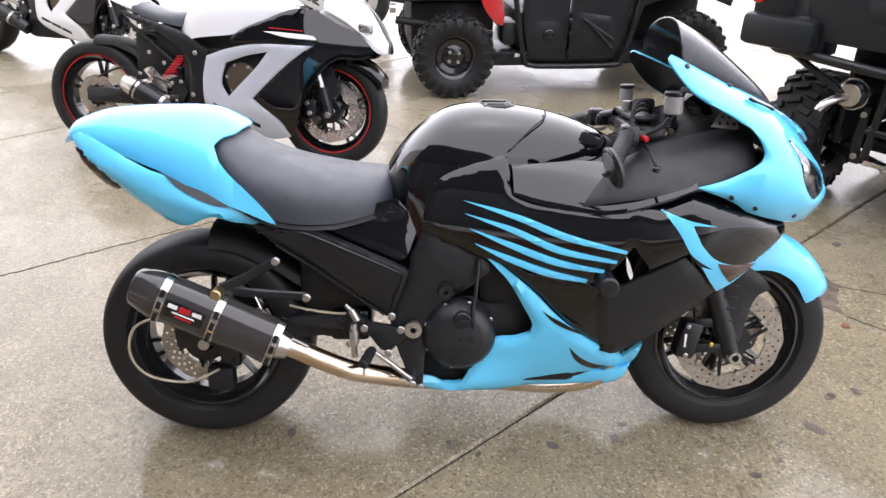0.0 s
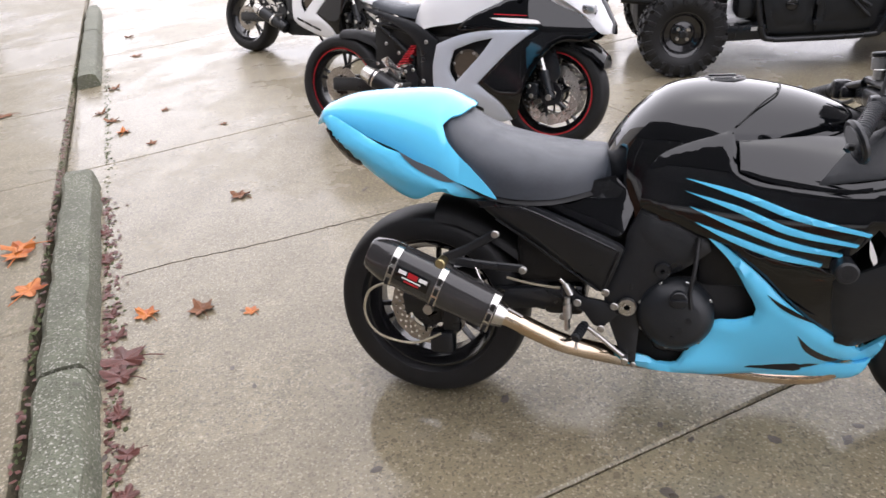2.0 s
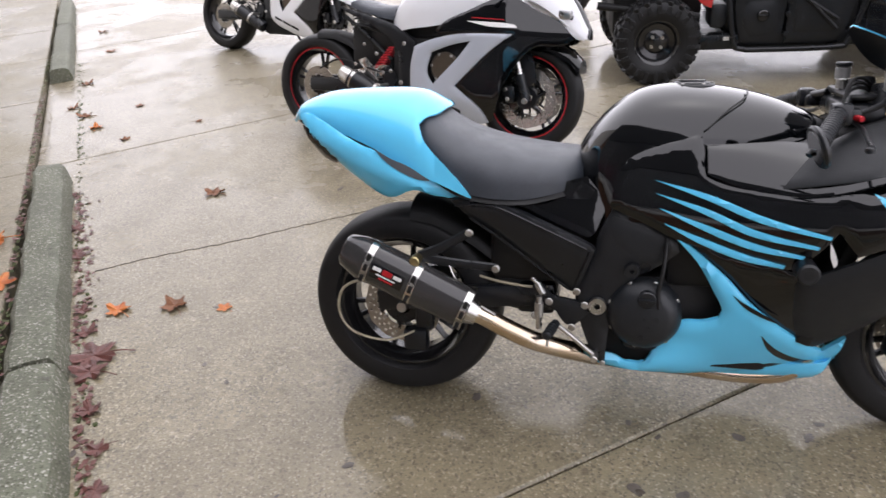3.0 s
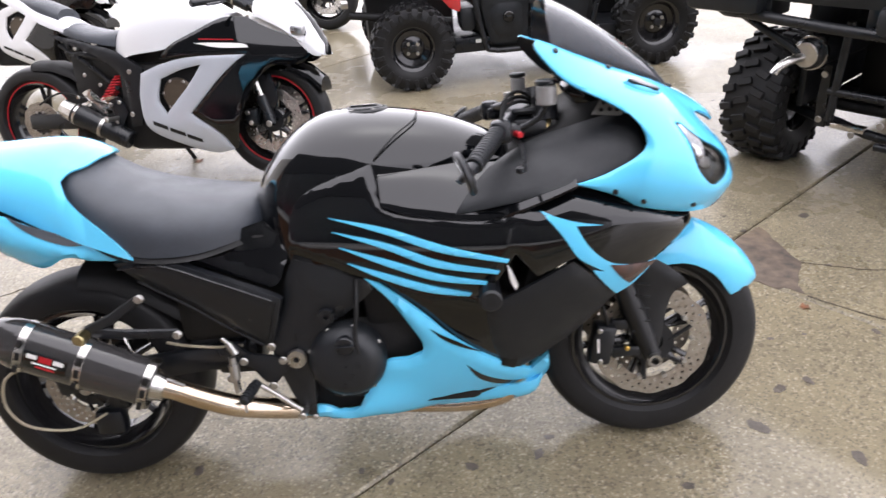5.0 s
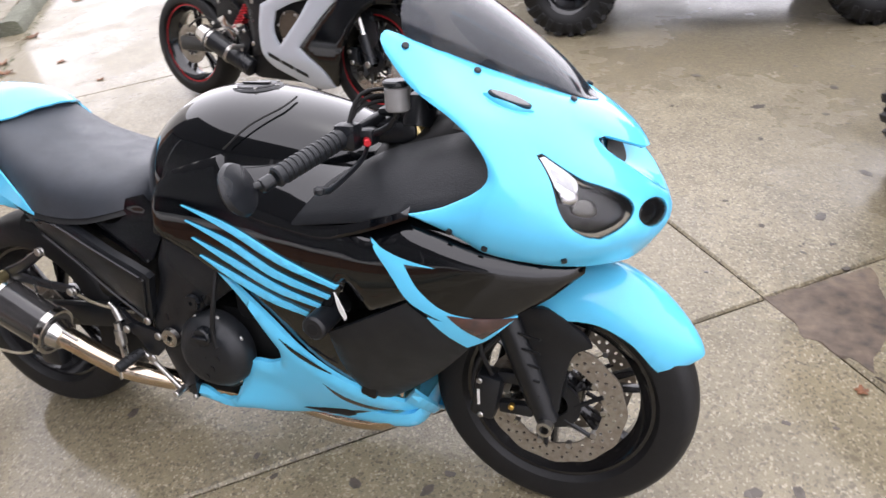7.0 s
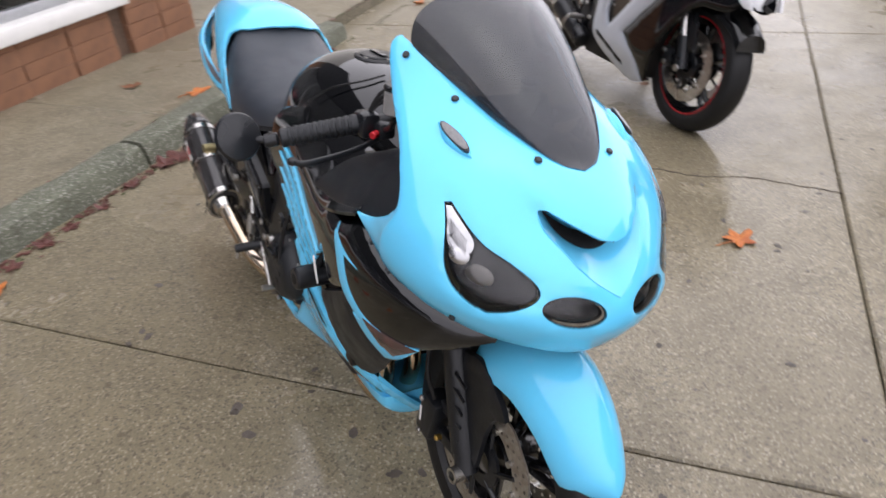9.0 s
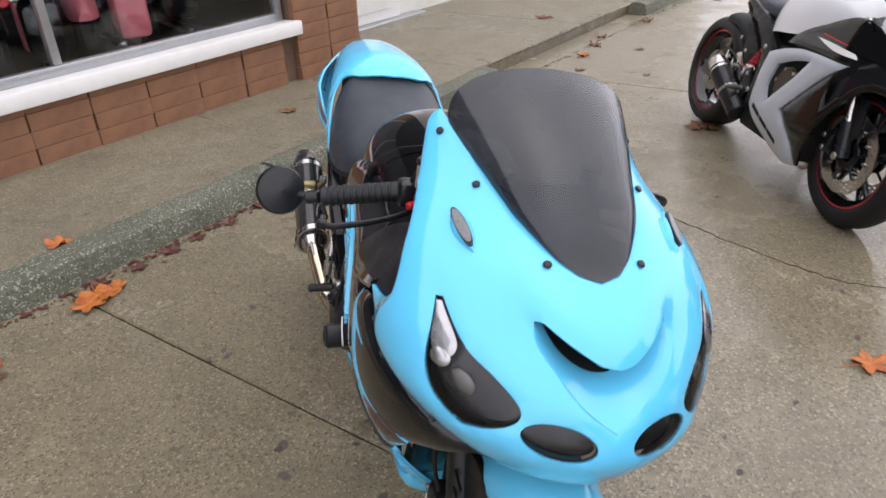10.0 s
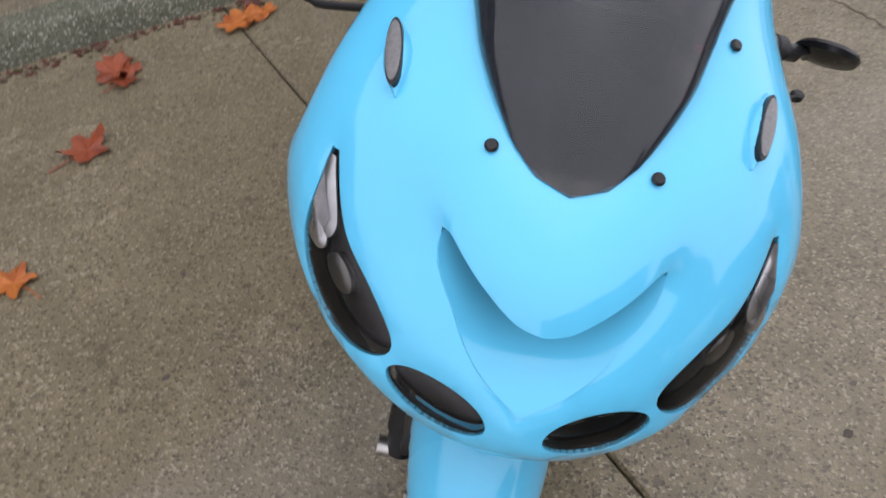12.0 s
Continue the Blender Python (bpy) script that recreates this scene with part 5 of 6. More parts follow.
bolt(.262, -.222, .60, .011, hang)
bolt(.338, -.222, .497, .011, hang)
part("hanger_bolt", cyl((.108, -.22, .517), (.108, -.262, .517), .015, 18, bevel=.003), material("zinc_yellow", (.45, .38, .2), .35, 1.0, grain=.3, scale=80), hang)
part("heel_guard", panel([(.44, .44), (.47, .45), (.50, .42), (.58, .40), (.60, .37), (.56, .33), (.535, .335), (.50, .38), (.46, .395)], lambda x, z: (x, -.205, z), .012, .02, edge=.006, core=(.5, 0, .4)), SATIN, bike, "black rearset plate")
part("master_cylinder", join(cyl((.462, -.215, .42), (.462, -.215, .32), .009, 14), cyl((.462, -.215, .40), (.462, -.215, .36), .013, 14)), BOLT, bike)
peg = part("foot_peg", join(cyl((.51, -.2, .335), (.49, -.275, .322), .013, 14, bevel=.003), *[cyl((.51 - .02 * f, -.2 - .075 * f, .335 - .013 * f), (.51 - .02 * f - .001, -.2 - .075 * f - .004, .335 - .013 * f), .015, 14) for f in (.25, .4, .55, .7, .85)]), MATTE, bike, "ribbed rubber foot peg")
part("peg_feeler", cyl((.493, -.268, .318), (.492, -.27, .29), .004, 8), BOLT, peg)
part("brake_pedal", join(tube([(.50, -.195, .335), (.55, -.2, .30), (.60, -.205, .26), (.625, -.21, .245)], .007, 10), cyl((.622, -.19, .243), (.622, -.235, .243), .010, 14, bevel=.002)), STEEL, bike, "bare steel brake pedal")
part("side_stand", join(cyl((.66, .14, .25), (.72, .30, .02), .012, 12), box(.69, .76, .28, .33, .012, .026, .004)), SATIN, bike)

# --- exhaust
ax0, ax1 = Vector((.262, -.238, .372)), Vector((-.105, -.232, .535))
ad = (ax1 - ax0).normalized()
alat = Vector((0, -1, 0))
aup = ad.cross(alat).normalized()


def muffler_ring(f, h, w):
    c = ax0.lerp(ax1, f)
    out = []
    for k in range(36):
        t = k * 2 * math.pi / 36
        a, b = math.cos(t), math.sin(t)
        out.append(c + aup * h * math.copysign(abs(a) ** .9, a) + alat * w * math.copysign(abs(b) ** .95, b))
    return out


can = part("muffler", rings([muffler_ring(f, h, w) for f, h, w in ((0, .058, .048), (.05, .062, .051), (.5, .066, .054), (.84, .066, .054), (.86, .066, .054))]), CARBON, bike, "carbon-fibre oval muffler")
slant = [(.855, .067, .055), (.90, .064, .052), (1.0, .052, .042), (1.02, .042, .034), (.97, .036, .028)]
part("muffler_tip", rings([muffler_ring(f, h, w) for f, h, w in slant]), CARBON, can, "carbon end cap")
for f in (.03, .44, .80):
    part("muffler_band", rings([muffler_ring(f + a, h, w) for a, h, w in ((-.025, .064, .052), (-.025, .0685, .0565), (.025, .0685, .0565), (.025, .064, .052))]), STEEL, can, "polished clamp band with slots")
    for g in (-.035, 0, .035):
        c = ax0.lerp(ax1, f) + alat * .0575 + aup * g
        part("band_slot", box(-.006, .006, -.0012, .0012, -.011, .011, .0008), DARK, can).matrix_local = Matrix.Translation(c) @ Matrix((ad, -alat, aup)).transposed().to_4x4()
badge = part("muffler_badge", box(-.052, .052, -.0015, .0015, -.022, .022, .001), GLOSS, can, "dark maker's plate with a red mark")
badge.matrix_local = Matrix.Translation(ax0.lerp(ax1, .63) + alat * .0565 + aup * .004) @ Matrix((-ad, -alat, aup)).transposed().to_4x4()
for x0, x1, z0, z1, mt in ((-.015, .015, .000, .017, RED), (-.045, -.02, .004, .015, LABEL), (.02, .045, .004, .015, LABEL), (-.03, .03, -.008, -.004, LABEL), (-.02, .025, -.017, -.012, RED)):
    part("badge_mark", box(x0, x1, -.0032, -.0022, z0, z1), mt, badge)
part("link_pipe", tube([(.262, -.238, .372), (.31, -.232, .35), (.37, -.222, .315), (.45, -.207, .275), (.54, -.168, .238), (.61, -.122, .205), (.68, -.095, .188), (.78, -.085, .178), (.9, -.07, .17)], .0285, 20, .015), PIPE, bike, "polished, heat-tinted link pipe")
part("pipe_collar", cyl(ax0 + ad * .012, ax0 - ad * .03, .046, 32, .033), STEEL, bike)
part("pipe_spring", tube([(.30, -.25, .39), (.34, -.245, .365)], .004, 8), BOLT, bike)


# --- the flanks drawn in to their true width: side-view x and z, then shift in x, share of the width, shift in z
TRIM = ((1.081, .562, .018, .89, .029), (1.174, .648, .012, .80, .02), (1.433, .526, .017, .95, .023), (1.248, .182, .012, .9, .005), (.617, .198, .004, .89, .02), (.821, .609, .011, .80, .003),
        (1.126, .562, .013, .95, .034), (.266, .689, .001, .86, .014), (1.65, .685, .005, 1.02, .016), (1.058, .868, .027, .99, .032), (1.105, .889, .018, .96, .026), (1.208, .876, .019, .93, .03),
        (.624, .398, .001, .69, 0), (.262, .60, .001, .76, .002), (.755, .768, -.004, .70, .006), (1.253, .76, .017, .95, .029), (1.535, .60, .011, .87, .017), (1.562, .275, .007, .84, .018),
        (.714, .508, -.003, .66, .003), (.594, .548, .007, .74, .006), (1.33, .82, .002, 1.0, .024), (-.1, .8, 0, 1.0, 0), (0, .45, 0, .86, 0), (.85, .3, .008, .86, .004), (1.0, .76, .008, .86, .02))
_trim = np.array(TRIM)


def trimmed(p):
    w = 1 / ((_trim[:, 0] - p[0]) ** 2 + (_trim[:, 1] - p[2]) ** 2 + .0025) ** 1.5
    dx, share, dz = (w @ _trim[:, 2:]) / w.sum()
    return Vector((p[0] + dx, p[1] * share, p[2] + dz))


FIXED = {"rear_wheel", "cowl_liner", "front_wheel", "front_cowl", "headlight", "driving_lamp", "ram_air_scoop", "scoop_mouth", "windscreen", "screen_screw", "marker_pod", "cowl_clip", "fuel_tank", "fuel_cap", "tank_seam", "seat", "seat_trim", "tail_cowl", "plate_light", "front_fender"}


def trim(ob):
    for child in ob.children:
        if child.name.split(".")[0] in FIXED:
            continue
        if child.matrix_local == Matrix.Identity(4):
            for v in child.data.vertices:
                v.co = trimmed(v.co)
            trim(child)
        else:
            child.location = trimmed(child.location)


trim(bike)


# ---------------------------------------------------------------- other motorcycles on the lot
def sport_bike(m, label, main, lower, nose_mat, frame_mat, stripe):
    """A parked sport motorcycle, seen from its right flank."""
    b = thing("sport_motorcycle", label, "motorcycle", m, "sport motorcycles on the lot")
    wheel(b, "rear_wheel", (-.03, 0, .30), .30, .09, 5, .11, (-.07,), stripe)
    wheel(b, "front_wheel", (1.30, 0, .295), .295, .06, 5, .16, (-.065, .065), stripe, "", STEEL)
    flank = lambda d: (lambda x, z: (x, -(.20 + d - .35 * max(0, z - .62) ** 1.2 - .5 * max(0, .3 - z) ** 1.3 - .30 * max(0, x - 1.2)), z))

    def two(name, pts, mat, d=0.0, lab="", holes=(), **k):
        for s in (False, True):
            part(name, panel(pts, flank(d), mirror=s, core=(.9, 0, .5), holes=holes, **k), mat, b, lab)

    part("engine", box(.52, 1.08, -.15, .15, .16, .60, .04), DARK, b)
    cover = part("clutch_cover", cyl((.86, -.15, .44), (.86, -.178, .44), .085, 32, bevel=.012), material("bronze_cover", (.09, .07, .05), .45, .4, grain=.3, scale=40), b, "brown-grey engine cover")
    for t in range(6):
        bolt(.86 + .075 * math.cos(t), -.172, .44 + .075 * math.sin(t), .008, cover)
    part("coolant_hose", tube([(.80, -.16, .36), (.86, -.18, .33), (.95, -.17, .36)], .014, 10), SATIN, b)
    part("rearset_plate", panel([(.46, .42), (.52, .44), (.56, .36), (.52, .29), (.48, .30)], lambda x, z: (x, -.165, z), .012, .02, edge=.004, core=(.5, 0, .4)), SATIN, b)
    for x, z in ((.48, .40), (.53, .41), (.50, .31), (.36, .55), (.44, .5), (.3, .44)):
        bolt(x, -.175, z, .010, b)
    part("upper_engine", box(.35, 1.2, -.11, .11, .5, .70, .04), DARK, b)
    two("belly_fairing", [(.69, .55), (.80, .59), (.96, .62), (1.25, .625), (1.12, .53), (.93, .35), (1.07, .24), (1.12, .16), (1.02, .145), (.86, .19), (.69, .28), (.665, .42)], lower, .004, "two-tone lower fairing", holes=[[(.79, .52), (.90, .56), (1.02, .585), (.95, .50), (.87, .42), (.80, .35), (.765, .42)]], thick=.012)
    two("upper_fairing", [(.80, .62), (.86, .68), (.98, .735), (1.16, .80), (1.36, .77), (1.50, .70), (1.56, .62), (1.50, .57), (1.36, .56), (1.27, .47), (1.19, .32), (1.145, .17), (1.125, .165), (1.075, .245), (.94, .352), (1.13, .53), (1.255, .625), (.96, .625)], GLOSS, .0, "gloss black upper fairing", thick=.010)
    two("fairing_decal", [(.99, .685), (1.10, .683), (1.25, .672), (1.27, .655), (1.12, .66)], LABEL, .004, "", thick=.002, edge=.001)
    two("decal_bar", [(1.02, .70), (1.2, .692), (1.2, .696), (1.02, .705)], stripe or RED, .004, "", thick=.002, edge=.001)
    for k in range(3):
        two("emblem_bar", [(.72 + k * .085, .318 - k * .034), (.796 + k * .085, .288 - k * .034), (.796 + k * .085, .268 - k * .034), (.72 + k * .085, .298 - k * .034)], DARK, .0055, "", thick=.002, edge=.0)
    two("nose_cowl", [(1.27, .79), (1.36, .85), (1.44, .87), (1.50, .79), (1.565, .70), (1.60, .60), (1.56, .605), (1.47, .69), (1.36, .74)], nose_mat, .006, "white nose cowl", thick=.012)
    part("nose_bridge", hull(mesh_row(((1.30, .16, .90, .80), (1.42, .15, .88, .74), (1.52, .10, .79, .66), (1.60, .05, .66, .60)), 14)), nose_mat, b)
    part("nose_grille", hull(mesh_row(((1.46, .06, .86, .78), (1.55, .05, .765, .66), (1.612, .03, .65, .60)), 8)), GLOSS, b)
    part("windscreen", hull(mesh_row(((1.12, .12, 1.02, .92), (1.25, .13, .99, .86), (1.38, .1, .90, .80), (1.46, .05, .83, .78)), 12)), SCREEN, b)
    part("headlight", box(1.46, 1.53, -.13, -.07, .70, .745, .012), REFLECTOR, b)
    part("fuel_tank", hull(mesh_row(((.50, .10, .72, .60), (.56, .15, .82, .62), (.66, .18, .89, .64), (.82, .18, .92, .66), (1.0, .15, .89, .70), (1.14, .11, .82, .72)), 30), 24, .6), main, b, "white fuel tank")
    part("seat", hull(mesh_row(((.20, .10, .82, .76), (.30, .13, .79, .73), (.42, .14, .765, .70), (.52, .11, .765, .68)), 16), 14, .6), VINYL, b)
    part("tail", hull(mesh_row(((-.16, .03, .97, .93), (-.02, .08, .94, .87), (.12, .11, .88, .80), (.26, .11, .81, .75)), 16), 14, .7), main, b, "white pointed tail")
    part("pillion_seat", hull(mesh_row(((-.05, .05, .955, .92), (.08, .09, .93, .86), (.2, .09, .88, .80)), 10), 12, .6), VINYL, b)
    two("frame_spar", [(.16, .76), (.40, .70), (.54, .66), (.68, .57), (.66, .42), (.63, .29), (.57, .28), (.575, .42), (.56, .53), (.44, .635), (.22, .725)], frame_mat, -.03, "black frame spar", thick=.03)
    part("swingarm", join(*[box(-.06, .56, s * .11 - .02, s * .11 + .02, .27, .35, .015) for s in (-1, 1)]), SATIN, b)
    two("swingarm_plate", [(.30, .46), (.35, .48), (.42, .40), (.43, .34), (.39, .35)], STEEL, -.05, "", thick=.01)
    part("shock_area", box(.22, .50, -.09, .09, .36, .66, .03), DARK, b)
    part("muffler", join(cyl((.56, -.17, .215), (.27, -.19, .365), .048, 24, .055, .006)), SATIN, b, "short black muffler")
    part("muffler_tip", cyl((.30, -.188, .35), (.215, -.194, .395), .056, 24, .045, .005), STEEL, b, "bare steel muffler tip")
    part("muffler_band", cyl((.43, -.179, .283), (.415, -.18, .291), .056, 24), STEEL, b)
    for s in (-1, 1):
        part("fork_leg", cyl((1.31, s * .1, .28), (1.27, s * .1, .42), .03, 16), SATIN, b)
        part("fork_tube", cyl((1.285, s * .1, .37), (1.14, s * .1, .80), .021, 16), STEEL, b, "bright fork tube")
        part("brake_caliper", box(1.18, 1.25, s * .1 - .03, s * .1 + .03, .27, .36, .015), SATIN, b)
        bolt(1.20, s * .13, .34, .012, b, (0, s, 0))
        bolt(1.215, s * .13, .29, .012, b, (0, s, 0))
        bolt(1.31, s * .13, .285, .016, b, (0, s, 0))
        part("fender_guard", panel([(1.25, .52), (1.33, .53), (1.36, .40), (1.33, .36), (1.29, .38)], lambda x, z, s=s: (x, s * .11, z), .01, .03, edge=.005, core=(1.3, 0, .45)), SATIN, b)
        part("grip", cyl((1.16, s * .16, .88), (1.08, s * .32, .86), .017, 14, bevel=.003), MATTE, b)
        part("lever", tube([(1.18, s * .18, .87), (1.19, s * .26, .86), (1.17, s * .34, .85)], .006, 8), SATIN, b)
        part("foot_peg", cyl((.50, s * .14, .33), (.49, s * .25, .33), .012, 12, bevel=.003), BOLT, b)
    part("front_fender", hull([(x, .075, z, z - .07) for x, z in ((1.10, .56), (1.18, .60), (1.30, .615), (1.42, .60), (1.52, .555), (1.58, .50))], 14, .7), GLOSS, b)
    part("rear_hugger", hull([(x, .09, z, z - .05) for x, z in ((-.02, .625), (.1, .62), (.2, .585), (.28, .53))], 12, .7), DARK, b)
    part("side_stand", cyl((.62, .13, .22), (.68, .25, .005), .012, 10), SATIN, b)
    for x, z in ((.62, .56), (.60, .35)):
        bolt(x, -.185, z, .012, b)
    for pts in (((.20, .70), (.34, .60), (.50, .47)), ((.24, .66), (.36, .64), (.50, .60))):
        part("subframe_rail", tube([(x, -.115, z) for x, z in pts], .011, 8), SATIN, b)
    part("shock_spring", join(*[tube([(.40 + .03 * math.cos(t) + .012 * k, -.10 + .03 * math.sin(t), .40 + .014 * k + .002 * t) for t in (i * math.pi / 4 for i in range(9))], .005, 6) for k in range(10)]), RED if stripe else SATIN, b, "coil spring of the rear shock")
    part("chain_slider", panel([(.20, .385), (.46, .44), (.55, .41), (.55, .38), (.40, .37), (.20, .345)], lambda x, z: (x, -.135, z), .012, .03, edge=.006, core=(.4, 0, .4)), STEEL, b, "bare metal swingarm brace")
    part("brake_hose", tube([(.0, -.10, .40), (.16, -.13, .46), (.32, -.14, .43), (.46, -.17, .40)], .005, 8), DARK, b)
    part("headlight_brow", panel([(1.40, .77), (1.47, .775), (1.535, .715), (1.53, .695), (1.46, .735)], flank(.013), .004, .02, edge=.004, core=(.9, 0, .5)), LAMP_DARK, b, "dark slanted headlight")
    return b


def parked(x, y, fx, fy, lean):
    return pose(x, y, 0, 0, 0, math.degrees(math.atan2(fy - y, fx - x))) @ pose(0, 0, 0, -lean, 0, 0)


sport_bike(parked(-1.335, 2.417, -.35, 2.247, 12) @ Matrix.Scale(1.074, 4), "black and white sport motorcycle with silver fairings and red-striped rims", WHITEP, SILVER, WHITEP, SATIN, RED)
sport_bike(parked(-3.45, 4.82, -1.81, 4.38, 12) @ Matrix.Scale(1.09, 4), "white sport motorcycle parked in the second row", WHITEP, WHITEP, WHITEP, SATIN, None)
sport_bike(parked(-1.6, 6.3, .125, 5.82, 12) @ Matrix.Scale(1.09, 4), "pale sport motorcycle parked far back on the lot", WHITEP, WHITEP, SILVER, SATIN, None)


# ---------------------------------------------------------------- utility vehicles
def knobby(owner, name, c, r, hw, rim_mat=RIM):
    """Off-road wheel: steel dish rim, bald carcass, rows of lugs."""
    cx, cy, cz = c
    rr = r * .52
    w = part(name, join(lathe([(-hw * .8, rr), (-hw * .75, rr - .012), (-hw * .45, rr - .03), (-hw * .35, rr * .55), (-hw * .5, rr * .4), (-hw * .5, .002), (-hw * .3, .002), (-hw * .2, rr - .03), (hw * .8, rr - .01), (hw * .8, rr)], c, 48)), rim_mat, owner, "black pressed-steel rim")
    prof = [(-hw * .8, rr), (-hw * .98, rr + .03), (-hw, r - .06), (-hw * .85, r - .02), (-hw * .5, r - .013), (hw * .5, r - .013), (hw * .85, r - .02), (hw, r - .06), (hw * .98, rr + .03), (hw * .8, rr)]
    t = part("tyre", lathe(prof, c, 64), RUBBER, w, "knobby off-road tyre")
    lugs = []
    for k in range(22):
        a = k * 2 * math.pi / 22
        for y, da, ln in ((-.72, 0, .05), (-.25, .14, .045), (.25, .0, .045), (.72, .14, .05)):
            lg = box(-.016, .016, -hw * .23, hw * .23, -.014, .016, .003, seg=1)
            outer = .35 if abs(y) > .5 else 0
            mm = Matrix.Translation(c) @ Matrix.Rotation(-(a + da), 4, "Y") @ Matrix.Translation((0, y * hw, r - .014 - outer * .012)) @ pose(0, 0, 0, -outer * 40 * (1 if y > 0 else -1), 0, 18 * (1 if y > 0 else -1))
            bmesh.ops.transform(lg, matrix=mm, verts=lg.verts)
            lugs.append(lg)
            if abs(y) > .5:
                sd = box(-.014, .014, -.006, .006, -.03, .02, .003, seg=1)
                bmesh.ops.transform(sd, matrix=Matrix.Translation(c) @ Matrix.Rotation(-(a + da), 4, "Y") @ Matrix.Translation((0, hw * .99 * (1 if y > 0 else -1), r - .055)), verts=sd.verts)
                lugs.append(sd)
    tagged(part("tread", join(*lugs), RUBBER, t), kind="stuff")
    for k in range(4):
        a = k * math.pi / 2 + .7
        part("lug_nut", cyl((cx + rr * .3 * math.cos(a), cy - hw * .48, cz + rr * .3 * math.sin(a)), (cx + rr * .3 * math.cos(a), cy - hw * .62, cz + rr * .3 * math.sin(a)), .011, 10), BOLT, w)
    part("hub_cap", cyl((cx, cy - hw * .48, cz), (cx, cy - hw * .66, cz), rr * .16, 16, bevel=.004), SATIN, w)
    return w


def side_by_side(m):
    v = thing("utility_vehicle", "black side-by-side utility vehicle with moulded doors and red panels", "utility vehicle", m, "utility vehicles on the lot")
    for x, y in ((-.02, 0), (1.60, 0), (-.06, 1.05), (1.60, 1.05)):
        knobby(v, "wheel", (x, y + (.06 if y < .5 else -.06), .272), .275, .11)
    part("chassis", box(.22, 1.42, .02, 1.0, .20, .30, .02), SATIN, v)
    part("cargo_bed", box(-.45, .30, .04, 1.0, .62, .95, .03), MATTE, v, "black cargo bed")
    part("rear_frame", join(tube([(-.40, .1, .5), (.25, .1, .40)], .025, 10), tube([(-.40, .95, .5), (.25, .95, .40)], .025, 10), box(-.3, .28, .2, .85, .25, .60, .04)), DARK, v)
    flat = lambda d: (lambda x, z: (x, -d, z))
    part("side_sill", tube([(.36, -.02, .75), (.40, -.02, .50), (.455, -.02, .25), (.50, -.02, .215), (.62, -.02, .205), (1.06, -.02, .205), (1.13, -.02, .24), (1.18, -.02, .42), (1.26, -.02, .8)], .018, 12), SATIN, v, "bent tubular door frame")
    part("door", panel([(.45, .80), (.44, .52), (.49, .27), (.53, .24), (.735, .235), (.745, .5), (.745, .80)], flat(.01), .05, .04, edge=.02, core=(.8, 1, .5)), MATTE, v, "moulded black plastic rear door")
    part("door", panel([(.765, .80), (.765, .5), (.76, .235), (1.06, .235), (1.10, .27), (1.14, .45), (1.20, .80)], flat(.01), .05, .04, edge=.02, core=(.8, 1, .5)), MATTE, v, "moulded black plastic front door")
    part("door_recess", panel([(.50, .50), (.70, .50), (.70, .30), (.55, .28), (.50, .36)], flat(.022), .02, .04, edge=.02, core=(.8, 1, .5)), MATTE, v)
    part("door_recess", panel([(.80, .56), (1.06, .52), (1.08, .30), (.80, .30)], flat(.022), .02, .04, edge=.02, core=(.8, 1, .5)), MATTE, v)
    for k in range(2):
        part("door_rib", tube([(.83 + .05 * k, -.03, .52 - .03 * k), (1.05, -.03, .38 - .06 * k)], .010, 8), MATTE, v)
    part("door_latch", join(cyl((.605, -.02, .42), (.605, -.055, .42), .035, 20, bevel=.006), box(.58, .63, -.065, -.05, .412, .43, .004)), GLOSS, v)
    for z in (.30, .42, .50):
        part("door_hinge", box(.742, .768, -.035, -.01, z - .015, z + .015, .004), SATIN, v)
    part("rear_fender", panel([(.10, .95), (.16, .62), (.24, .50), (.30, .47), (.31, .52), (.28, .70), (.28, .95)], flat(.0), .06, .05, edge=.015, core=(.2, 1, .6)), REDPAINT, v, "red rear quarter panel")
    part("air_box", box(.30, .40, .0, .2, .34, .50, .03), MATTE, v)
    part("warning_label", box(.395, .43, .015, .019, .262, .285), LABEL, v)
    part("front_fender", panel([(1.22, .80), (1.24, .58), (1.34, .62), (1.60, .66), (1.86, .58), (1.9, .75)], flat(.0), .06, .05, edge=.015, core=(1.5, 1, .3)), MATTE, v)
    part("hood", box(1.25, 1.95, .1, .95, .62, .85, .06), MATTE, v)
    part("front_suspension", join(tube([(1.60, .1, .28), (1.5, .45, .34)], .02, 8), tube([(1.60, .1, .22), (1.65, .45, .26)], .02, 8), box(1.3, 1.8, .35, .75, .26, .62, .04)), DARK, v)
    part("seat_base", box(.4, 1.2, .08, .95, .30, .55, .04), DARK, v)
    part("tail_plate", cyl((-.40, .06, .58), (-.44, .06, .58), .03, 16), STEEL, v)
    return v


side_by_side(parked(.766, 3.60, 2.55, 3.82, 0) @ Matrix.Scale(1.105, 4))


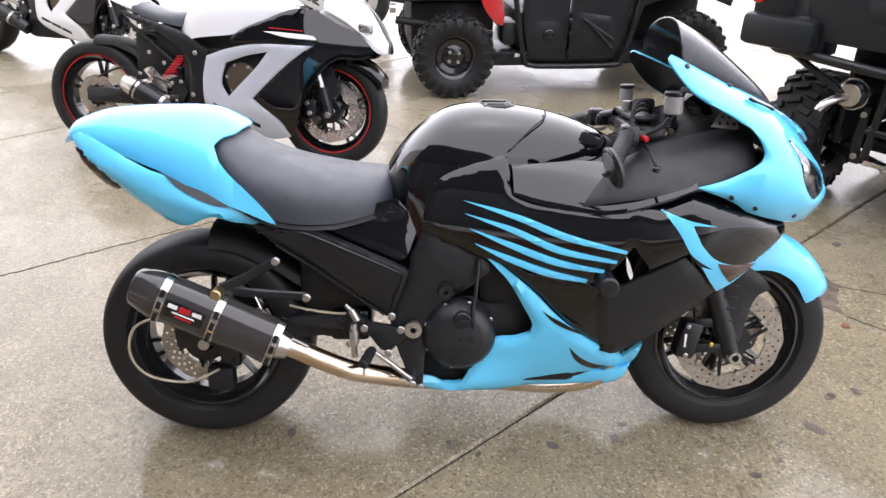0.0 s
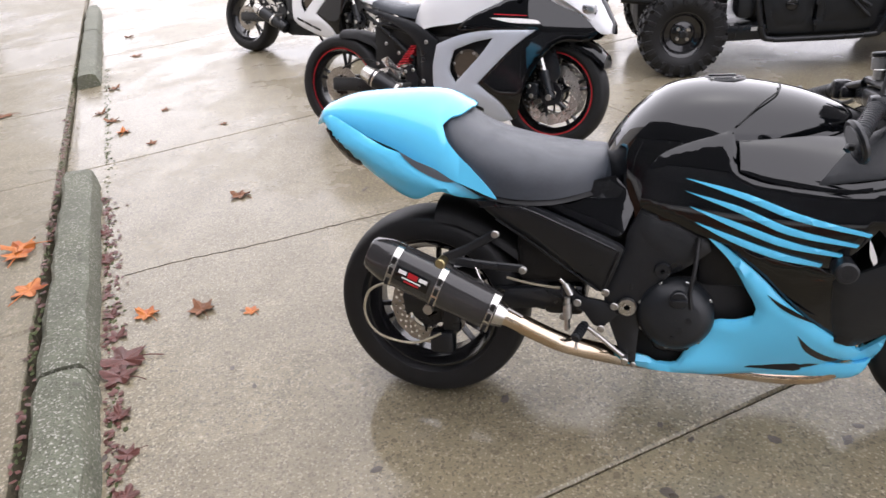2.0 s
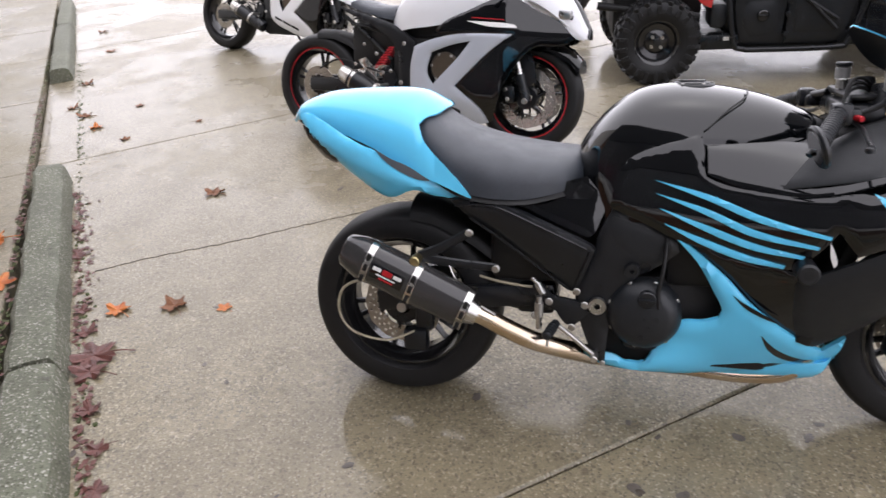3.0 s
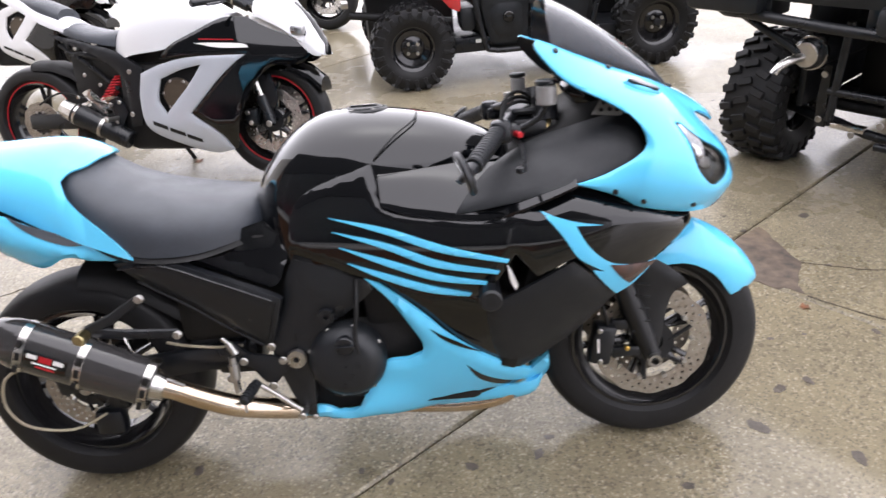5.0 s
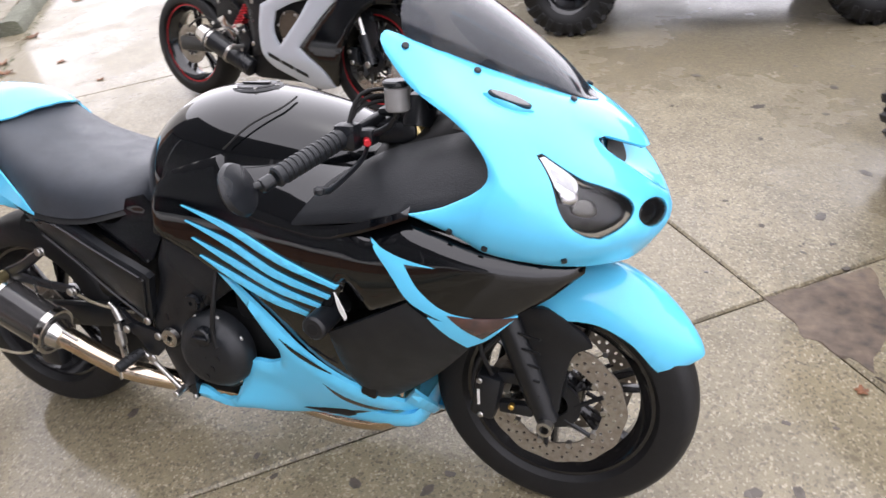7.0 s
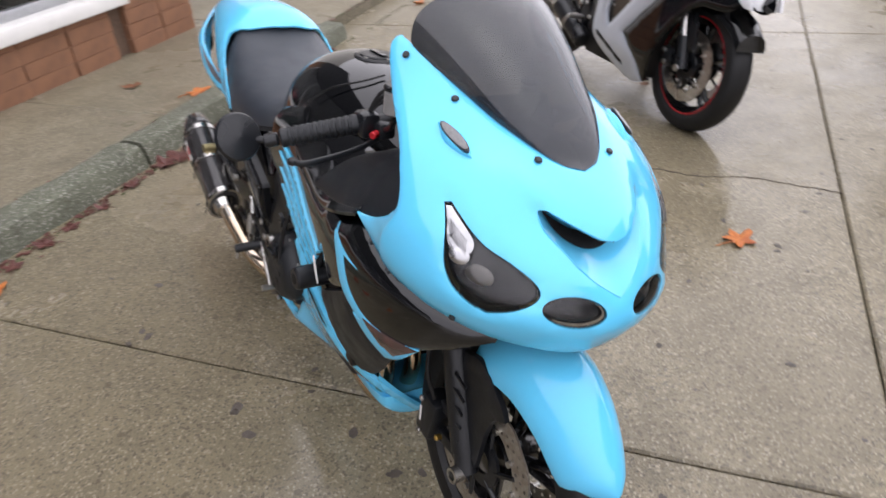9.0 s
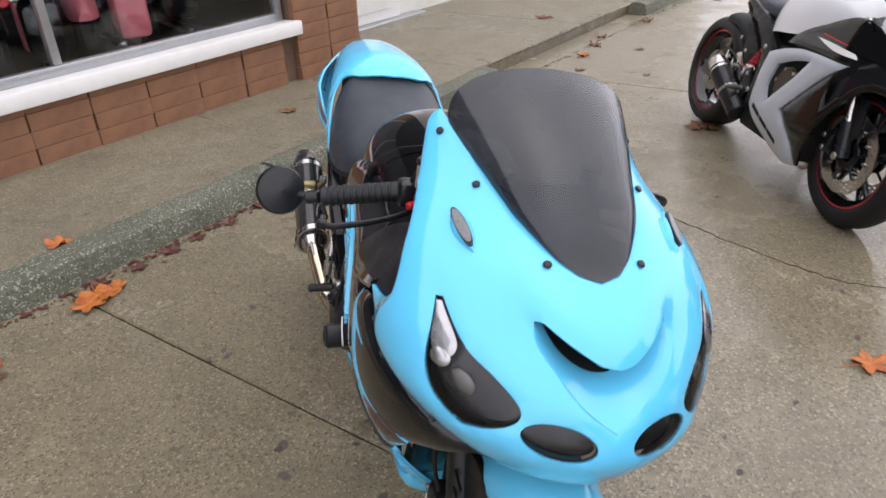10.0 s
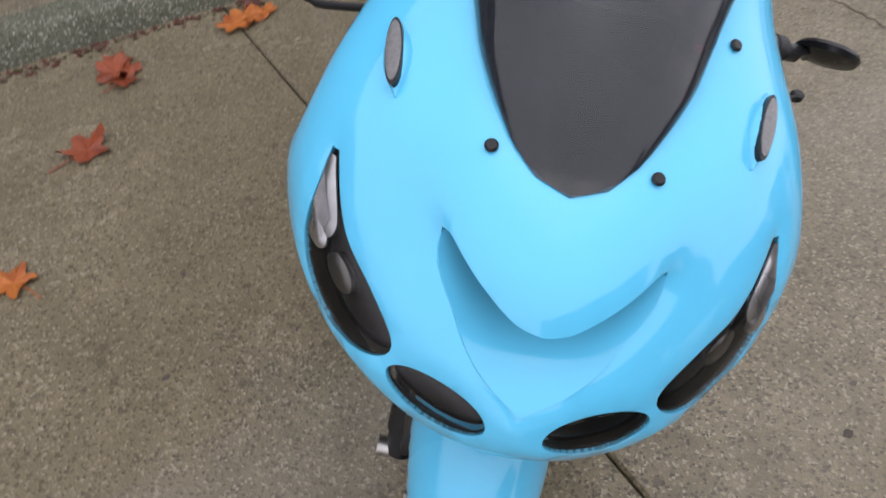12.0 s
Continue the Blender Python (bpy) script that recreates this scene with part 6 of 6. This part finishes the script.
def hauler(m):
    v = thing("utility_vehicle", "dark grey utility vehicle seen from its tailgate with an exposed muffler", "utility vehicle", m, "utility vehicles on the lot")
    for y in (.62, -.62):
        w = knobby(v, "rear_wheel", (0, y, .285), .29, .135)
    for y in (.6, -.6):
        knobby(v, "front_wheel", (1.95, y, .285), .29, .12)
    part("tailgate", panel([(-.52, .78), (-.52, 1.25), (.62, 1.25), (.62, .90), (.56, .80), (.50, .775)], lambda y, z: (-.38 - .03 * (z - .8), y, z), .05, .05, edge=.02, core=(.5, 0, 1)), MATTE, v, "dark grey moulded tailgate")
    part("gate_recess", panel([(-.30, .98), (-.30, .90), (-.20, .88), (.36, .88), (.40, .985), (.36, 1.0)], lambda y, z: (-.395, y, z), .02, .04, edge=.02, core=(.5, 0, 1)), MATTE, v)
    part("corner_bumper", box(-.43, -.30, .55, .88, .72, .86, .03), MATTE, v, "grey moulded bumper corner")
    part("corner_bumper", box(-.43, -.30, -.30, .12, .69, .80, .03), MATTE, v, "grey moulded bumper step")
    part("bed_side", box(-.40, .75, .66, .86, .80, 1.25, .04), MATTE, v)
    part("bed_side", box(-.40, .75, -.86, -.66, .80, 1.25, .04), MATTE, v)
    part("bed_floor", box(-.36, .75, -.66, .66, .80, .86, .01), SATIN, v)
    part("tail_lamp", box(-.425, -.395, .80, .85, .90, 1.06, .012), REDPAINT, v, "red tail lamp")
    for k in range(5):
        y = .42 - .17 * k
        part("emblem_bar", box(-.408, -.396, y - .055, y + .055, 1.08, 1.16, .004), SATIN, v, "raised plain emblem block")
    part("rear_rail", tube([(-.30, .80, .84), (-.36, .74, .73), (-.37, .60, .715), (-.38, .1, .69), (-.38, -.5, .69), (-.36, -.74, .73)], .022, 12), SATIN, v, "black tubular rear bumper")
    for y in (.55, .15, -.3):
        part("rail_mount", box(-.36, -.2, y - .02, y + .02, .70, .80, .006), SATIN, v)
    part("brace_tube", tube([(-.35, .68, .72), (-.28, .42, .56), (-.2, .36, .50)], .016, 10), SATIN, v)
    part("brace_tube", tube([(-.35, -.6, .72), (-.28, -.42, .56), (-.2, -.36, .45)], .016, 10), SATIN, v)
    muf = part("muffler", cyl((-.28, .40, .56), (.10, .36, .56), .062, 28, bevel=.012), SATIN, v, "round steel muffler")
    part("muffler_end", cyl((-.282, .40, .56), (-.292, .40, .56), .05, 28, bevel=.003), STEEL, muf)
    part("muffler_clamp", lathe([(-.012, .063), (-.012, .069), (.012, .069), (.012, .063)], (0, 0, 0), 28), STEEL, muf).matrix_local = Matrix.Translation((-.24, .397, .56)) @ pose(0, 0, 0, 0, 0, -90)
    part("tail_pipe", tube([(-.285, .41, .55), (-.33, .43, .545), (-.37, .46, .52), (-.385, .47, .495)], .018, 14), STEEL, muf, "bent bare steel tail pipe")
    part("link_plate", panel([(.33, .50), (.36, .50), (.37, .36), (.36, .24), (.32, .24), (.33, .36)], lambda y, z: (-.18, y, z), .012, .04, edge=.004, core=(1, 0, .4)), SATIN, v)
    for y, z in ((.345, .47), (.34, .28), (.20, .24), (.10, .30)):
        bolt(-.2, y, z, .014, v, (-1, 0, 0))
    part("lower_arm", join(tube([(-.1, .36, .26), (-.12, .10, .22), (-.05, -.1, .24)], .02, 10), tube([(-.02, .58, .26), (-.1, .33, .24)], .022, 10)), SATIN, v)
    part("lower_arm", join(tube([(-.1, -.36, .26), (-.12, -.10, .22)], .02, 10), tube([(-.02, -.58, .26), (-.1, -.33, .24)], .022, 10)), SATIN, v)
    part("stabiliser", box(-.16, -.12, .17, .31, .235, .26, .004), STEEL, v)
    part("diff_case", join(cyl((-.08, -.05, .33), (.2, -.05, .33), .10, 20, bevel=.02), cyl((-.12, .08, .36), (-.02, .08, .36), .05, 16)), SATIN, v)
    part("drive_shaft", cyl((0, -.5, .29), (0, .5, .29), .022, 14), DARK, v)
    for line in ([(-.25, .28, .30), (-.25, .26, .70)], [(-.25, -.28, .30), (-.25, -.26, .70)], [(-.25, .3, .42), (-.25, -.3, .42)], [(-.22, .1, .22), (-.15, -.45, .2)]):
        part("frame_tube", tube(line, .017, 10), SATIN, v)
    part("engine", box(.15, .8, -.35, .35, .25, .72, .04), DARK, v)
    part("chassis", box(.1, 2.2, -.45, .45, .22, .30, .02), SATIN, v)
    part("cabin", box(.8, 1.9, -.7, .7, .30, .85, .06), MATTE, v)
    part("mud_guard", box(-.15, .5, .44, .47, .30, .78, .006), MATTE, v)
    return v


hauler(pose(3.13, 1.50, 0, 0, 0, 41) @ Matrix.Scale(1.1, 4))
